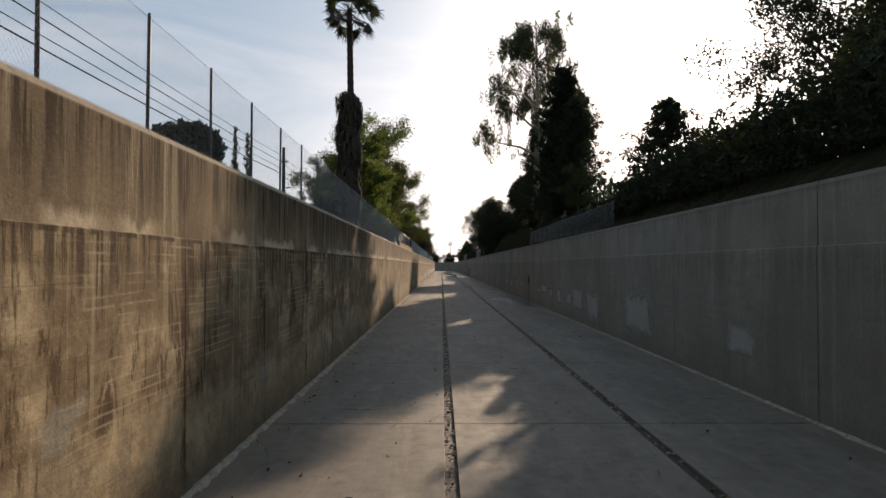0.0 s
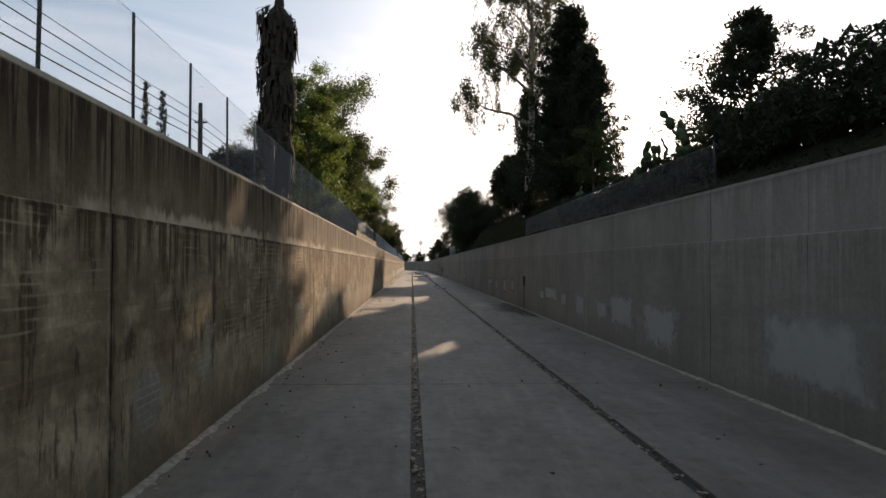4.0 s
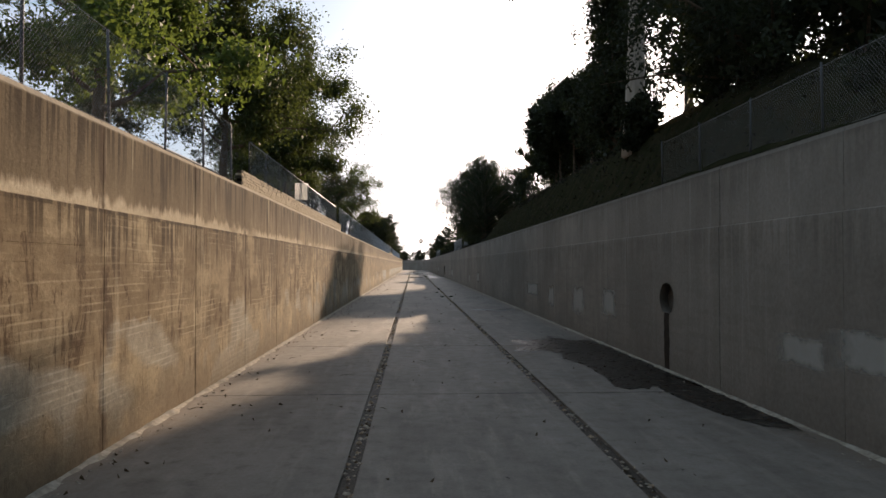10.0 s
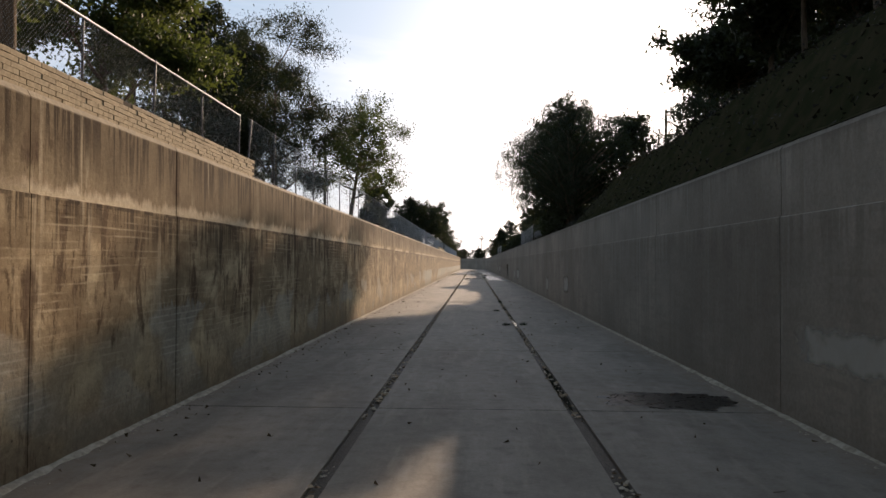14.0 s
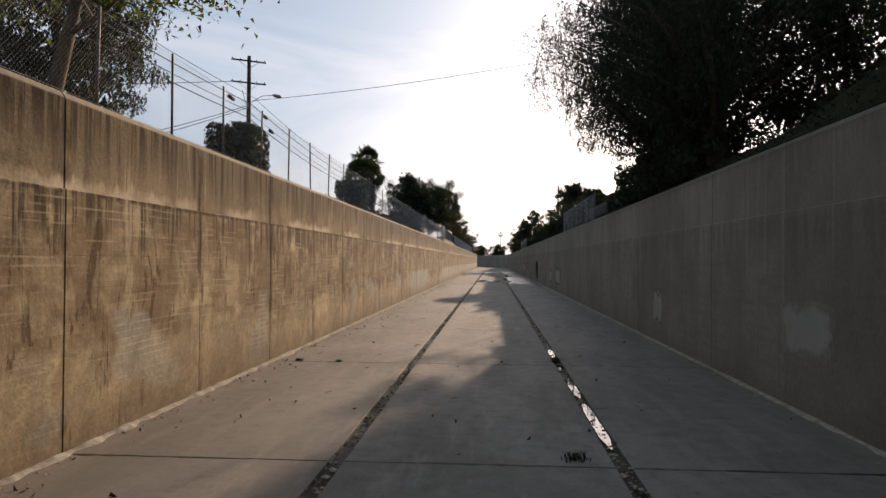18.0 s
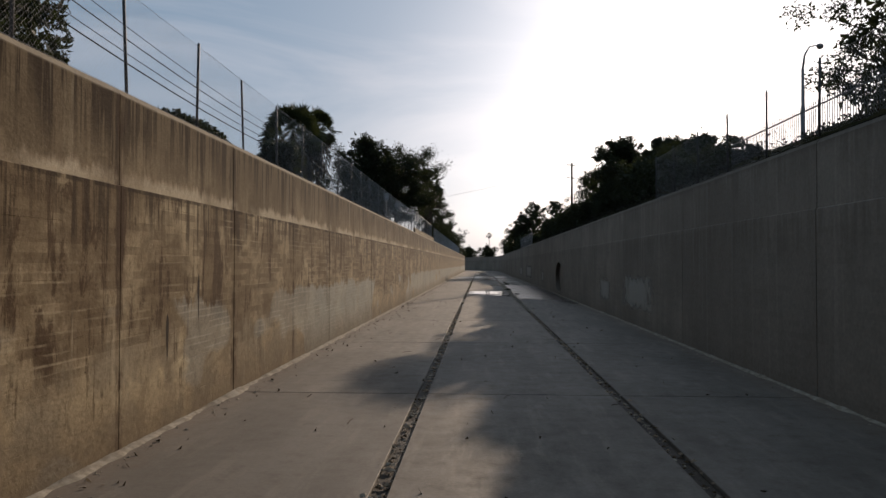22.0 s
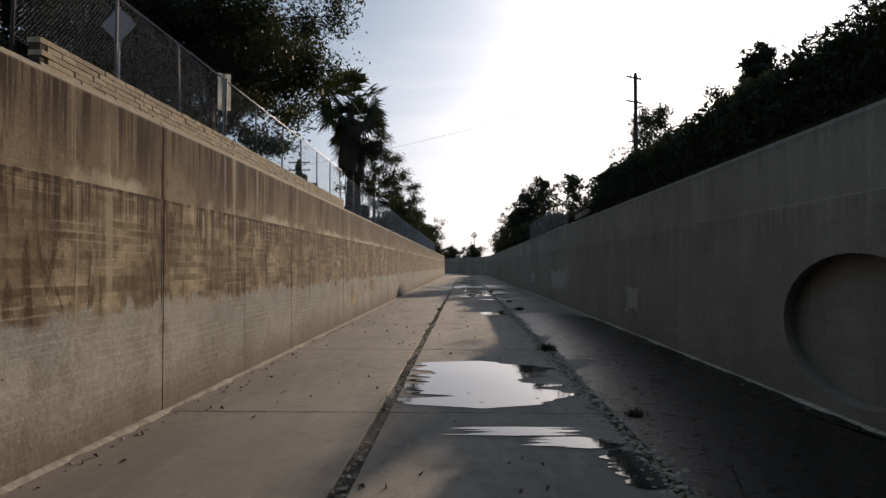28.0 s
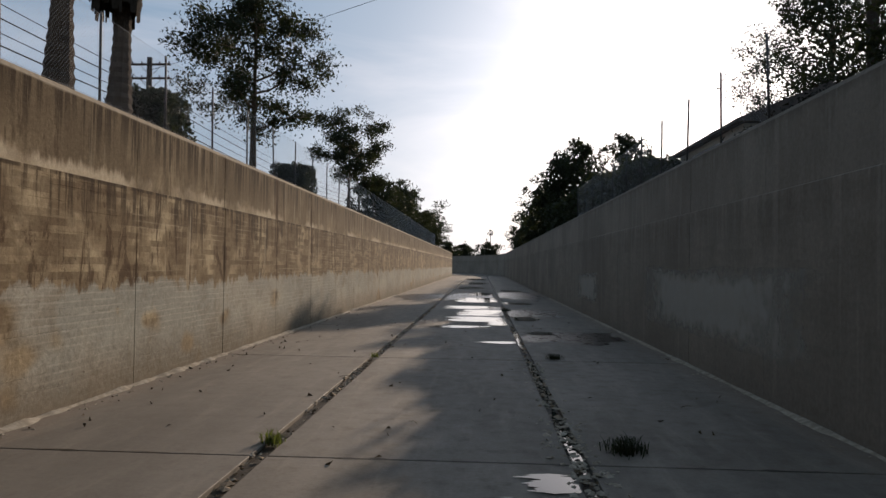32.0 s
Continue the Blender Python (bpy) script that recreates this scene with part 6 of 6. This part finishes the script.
def soil_ridge():
    """Earth and litter that spills onto the top of the shaded wall."""
    b = Build()
    ys = np.arange(36, 205, 0.35)
    for i, y in enumerate(ys):
        k = max(0.25 + 0.55 * noise.noise(Vector((y * 0.11, 8.0, 0))) + 0.25 * noise.noise(Vector((y * 0.7, 8.0, 3))), 0.02)
        k *= min((y - 36) / 10, 1, (205 - y) / 10) + 0.02
        e = 0.13 - 0.05 * min(k, 1) + 0.03 * noise.noise(Vector((y * 2.1, 1.0, 0)))
        b.v += [(XR + e, y, TOP + 0.004), (XR + e + 0.12, y, TOP + 0.16 * k + 0.012), (XR + 0.36, y, TOP + 0.42 * k + 0.02), (XR + 0.75, y, TOP + 0.4 * k - 0.05)]
        if i:
            a = 4 * (i - 1)
            b.f += [(a + m, a + m + 4, a + m + 5, a + m + 1) for m in range(3)]
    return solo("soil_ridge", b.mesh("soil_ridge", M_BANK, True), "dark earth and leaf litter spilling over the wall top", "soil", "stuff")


soil_ridge()


def silt_ridge(side, seed):
    """A low crumbly ridge of silt where wall and floor meet."""
    b = Build()
    s = 1 if side < 0 else -1
    x = XL if side < 0 else XR
    ys = np.arange(4, 345, 0.16)
    for i, y in enumerate(ys):
        k = 0.42 + 0.75 * noise.noise(Vector((y * 0.45, seed, 0))) + 0.6 * noise.noise(Vector((y * 1.7, seed, 3)))
        k = max(k, 0.02) * (0.75 if side < 0 else 0.55)
        w, h = 0.08 + 0.27 * k, 0.012 + 0.12 * k
        j = (0.02 + 0.07 * k) * noise.noise(Vector((y * 6, seed, 7)))
        b.v += [(x - s * 0.02, y, h * 0.35), (x + s * (w * 0.45 + j * 0.5), y, h + abs(j) * 0.6), (x + s * (w * 0.85 + j), y, h * 0.5), (x + s * (w + 0.06), y, -0.012)]
        if i:
            a = 4 * (i - 1)
            b.f += [(a + m, a + m + 1, a + m + 5, a + m + 4) for m in range(3)]
    return solo("silt_ridge", b.mesh("silt_ridge", M_SILT, True), "crumbly ridge of pale silt along the foot of the wall", "silt", "stuff")


silt_ridge(-1, 1.0)
silt_ridge(1, 2.0)
rubble("wall_foot_debris", 2600, lambda r: (r.choice((XL + 0.35, XL + 0.35, XR - 0.35)) + r.normal(0, 0.12), r.uniform(5, 330), 0.0), 0.026, M_SILT, "small stones along the foot of the walls", 10)


# loose dead leaves and twigs on the slabs
r = np.random.default_rng(12)
n = 1300
c = np.stack([r.uniform(XL + 0.3, XR - 0.3, n), r.uniform(6, 330, n), np.full(n, 0.02)], 1)
side = r.uniform(0, 1, n) < 0.4
c[side, 0] = XL + 0.3 + r.exponential(0.5, side.sum())
tagged(solo("leaf_litter", leaves("leaf_litter", c, 0.062, M_DRY, r, 0.004), "dead leaves scattered over the slabs", "leaf litter"), kind="stuff")
b = Build()
for _ in range(150):
    x, y = r.uniform(XL + 0.4, XR - 0.5), r.uniform(6, 320)
    a, long = r.uniform(0, math.pi), r.uniform(0.12, 0.5)
    p = Vector((x, y, 0.012))
    d = Vector((math.cos(a), math.sin(a), 0))
    b.tube([p, p + d * long * 0.5 + Vector((r.normal(0, 0.03), r.normal(0, 0.03), 0.02)), p + d * long], [0.008, 0.007, 0.003], 4, False)
tagged(solo("twigs", b.mesh("twigs", M_BARK), "thin dead twigs lying on the slabs", "twigs"), kind="stuff")


def weed(at, seed, count, tall, spread, material, label):
    r = np.random.default_rng(seed)
    b = Build()
    for _ in range(count):
        a, t = r.uniform(0, 2 * math.pi), r.uniform(0.3, 1) * tall
        o = Vector((r.normal(0, spread * 0.5), r.normal(0, spread * 0.5), 0))
        d = Vector((math.cos(a), math.sin(a), 0))
        s = Vector((-d.y, d.x, 0)) * 0.008
        m, e = o + d * t * 0.25 + Vector((0, 0, t * 0.7)), o + d * t * r.uniform(0.4, 0.9) + Vector((0, 0, t * r.uniform(0.6, 1.0)))
        b.add([o - s, o + s, m + s, m - s, e], [(0, 1, 2, 3), (3, 2, 4)])
    return solo("weed", b.mesh("weed", material), label, "weed", "stuff", m=pose(*at))


GREENTUFT, DARKTUFT = "green tuft of grass growing in a floor joint", "dark clump of weeds and caught debris"
for i, (x, y, cnt, tall, spread) in enumerate(((-2.5, 289.6, 110, 0.3, 0.16), (-2.6, 277.0, 60, 0.2, 0.12), (-2.5, 300.8, 60, 0.2, 0.12), (-2.5, 283.0, 40, 0.15, 0.1))):
    weed((x, y, -0.04 if abs(x + 2.5) < 0.15 else 0.0), 600 + i, cnt, tall, spread, M_GRASS, GREENTUFT)
for i, (x, y, cnt, tall, spread) in enumerate(((3.3, 289.6, 260, 0.3, 0.3), (2.5, 265.0, 300, 0.42, 0.3), (2.4, 160.2, 160, 0.3, 0.16), (1.9, 136.2, 120, 0.18, 0.2), (2.9, 136.3, 120, 0.2, 0.2), (1.7, 148.2, 100, 0.16, 0.2), (3.3, 301, 140, 0.25, 0.25), (2.6, 325, 160, 0.3, 0.3), (-4.6, 96.2, 80, 0.05, 0.35), (-5.0, 159.6, 60, 0.1, 0.12), (-6.4, 159.7, 70, 0.12, 0.14), (3.0, 253.3, 120, 0.2, 0.2))):
    weed((x, y, -0.04 if abs(x - 2.46) < 0.15 else 0.0), 620 + i, cnt, tall, spread, M_LEAF_DARK, DARKTUFT)


# ---- pale cover paint on the right wall: y from, y to, z from, z to ----
PATCHES = ((22.2, 24.8, 1.2, 2.2), (33.2, 38.9, 0.75, 2.7), (44.8, 49.2, 0.45, 2.5), (50.3, 54.2, 0.95, 2.55), (54.6, 56.9, 1.05, 2.15), (59.3, 61.6, 0.9, 2.2), (64.2, 65.9, 1.2, 2.1), (66.8, 72.0, 1.45, 2.35), (71.9, 74.0, 1.3, 2.0), (87.6, 90.0, 1.3, 2.55),
           (93.2, 96.0, 1.0, 2.5), (101.1, 103.0, 1.0, 2.4), (106.5, 111.5, 1.4, 2.3), (150.9, 153.9, 1.2, 2.6), (166.2, 168.2, 0.8, 2.3), (211.6, 219.0, 0.85, 2.7), (222.9, 226.9, 0.9, 2.4), (270.8, 273.8, 0.9, 2.3), (292.5, 306.4, 0.9, 3.0), (318.0, 326.0, 1.0, 2.6))
for i, (ya, yb, za, zb) in enumerate(PATCHES):
    v, f = outline((ya + yb) / 2, (za + zb) / 2, (yb - ya) / 2, (zb - za) / 2, 2.3 * i, 0.2, 96)
    cy, cz = (ya + yb) / 2, (za + zb) / 2
    # squared corners, as painted with a roller
    sq = []
    for py, pz, _ in v:
        dy, dz = (py - cy) / ((yb - ya) / 2), (pz - cz) / ((zb - za) / 2)
        m = max(abs(dy), abs(dz), 1e-6)
        k = (dy * dy + dz * dz) ** 0.5 / m
        k = 1 + 0.5 * (k - 1)
        sq.append((XR - 0.004, cy + dy * k * (yb - ya) / 2, cz + dz * k * (zb - za) / 2))
    solo("paint_patch", mesh_of("paint_patch", sq, f, M_PAINT), "pale grey cover paint rolled over the concrete wall", "paint patch", "stuff")

# dark rust runs on the left wall
for i, (y, z0, z1, w) in enumerate(((268.42, 1.5, 3.95, 0.08), (268.88, 2.7, 3.85, 0.06), (87.8, 2.3, 4.1, 0.05), (87.3, 2.9, 3.6, 0.04), (190.8, 1.3, 2.3, 0.07), (277.05, 1.5, 3.0, 0.08), (206.0, 1.0, 4.3, 0.05), (253.4, 2.2, 4.4, 0.06), (159.6, 1.0, 4.4, 0.06), (13.7, 1.8, 4.6, 0.05), (229.8, 2.0, 3.6, 0.06), (236.4, 1.4, 3.0, 0.08), (101.0, 1.2, 4.4, 0.05), (192.4, 2.0, 3.1, 0.06))):
    n, v = 14, []
    for k in range(n + 1):
        z = z1 + (z0 - z1) * k / n
        q = w * (1 - 0.97 * (k / n) ** 2) * min(1, 0.2 + k / 3)
        v += [(XL + 0.004, y - q * (1 + 0.5 * noise.noise(Vector((z * 3, y, 0)))), z), (XL + 0.004, y + q * (1 + 0.5 * noise.noise(Vector((z * 3, y, 5)))), z)]
    solo("rust_run", mesh_of("rust_run", v, [(2 * k, 2 * k + 1, 2 * k + 3, 2 * k + 2) for k in range(n)], M_GROOVE), "dark rusty water run down the stained wall", "stain", "stuff")
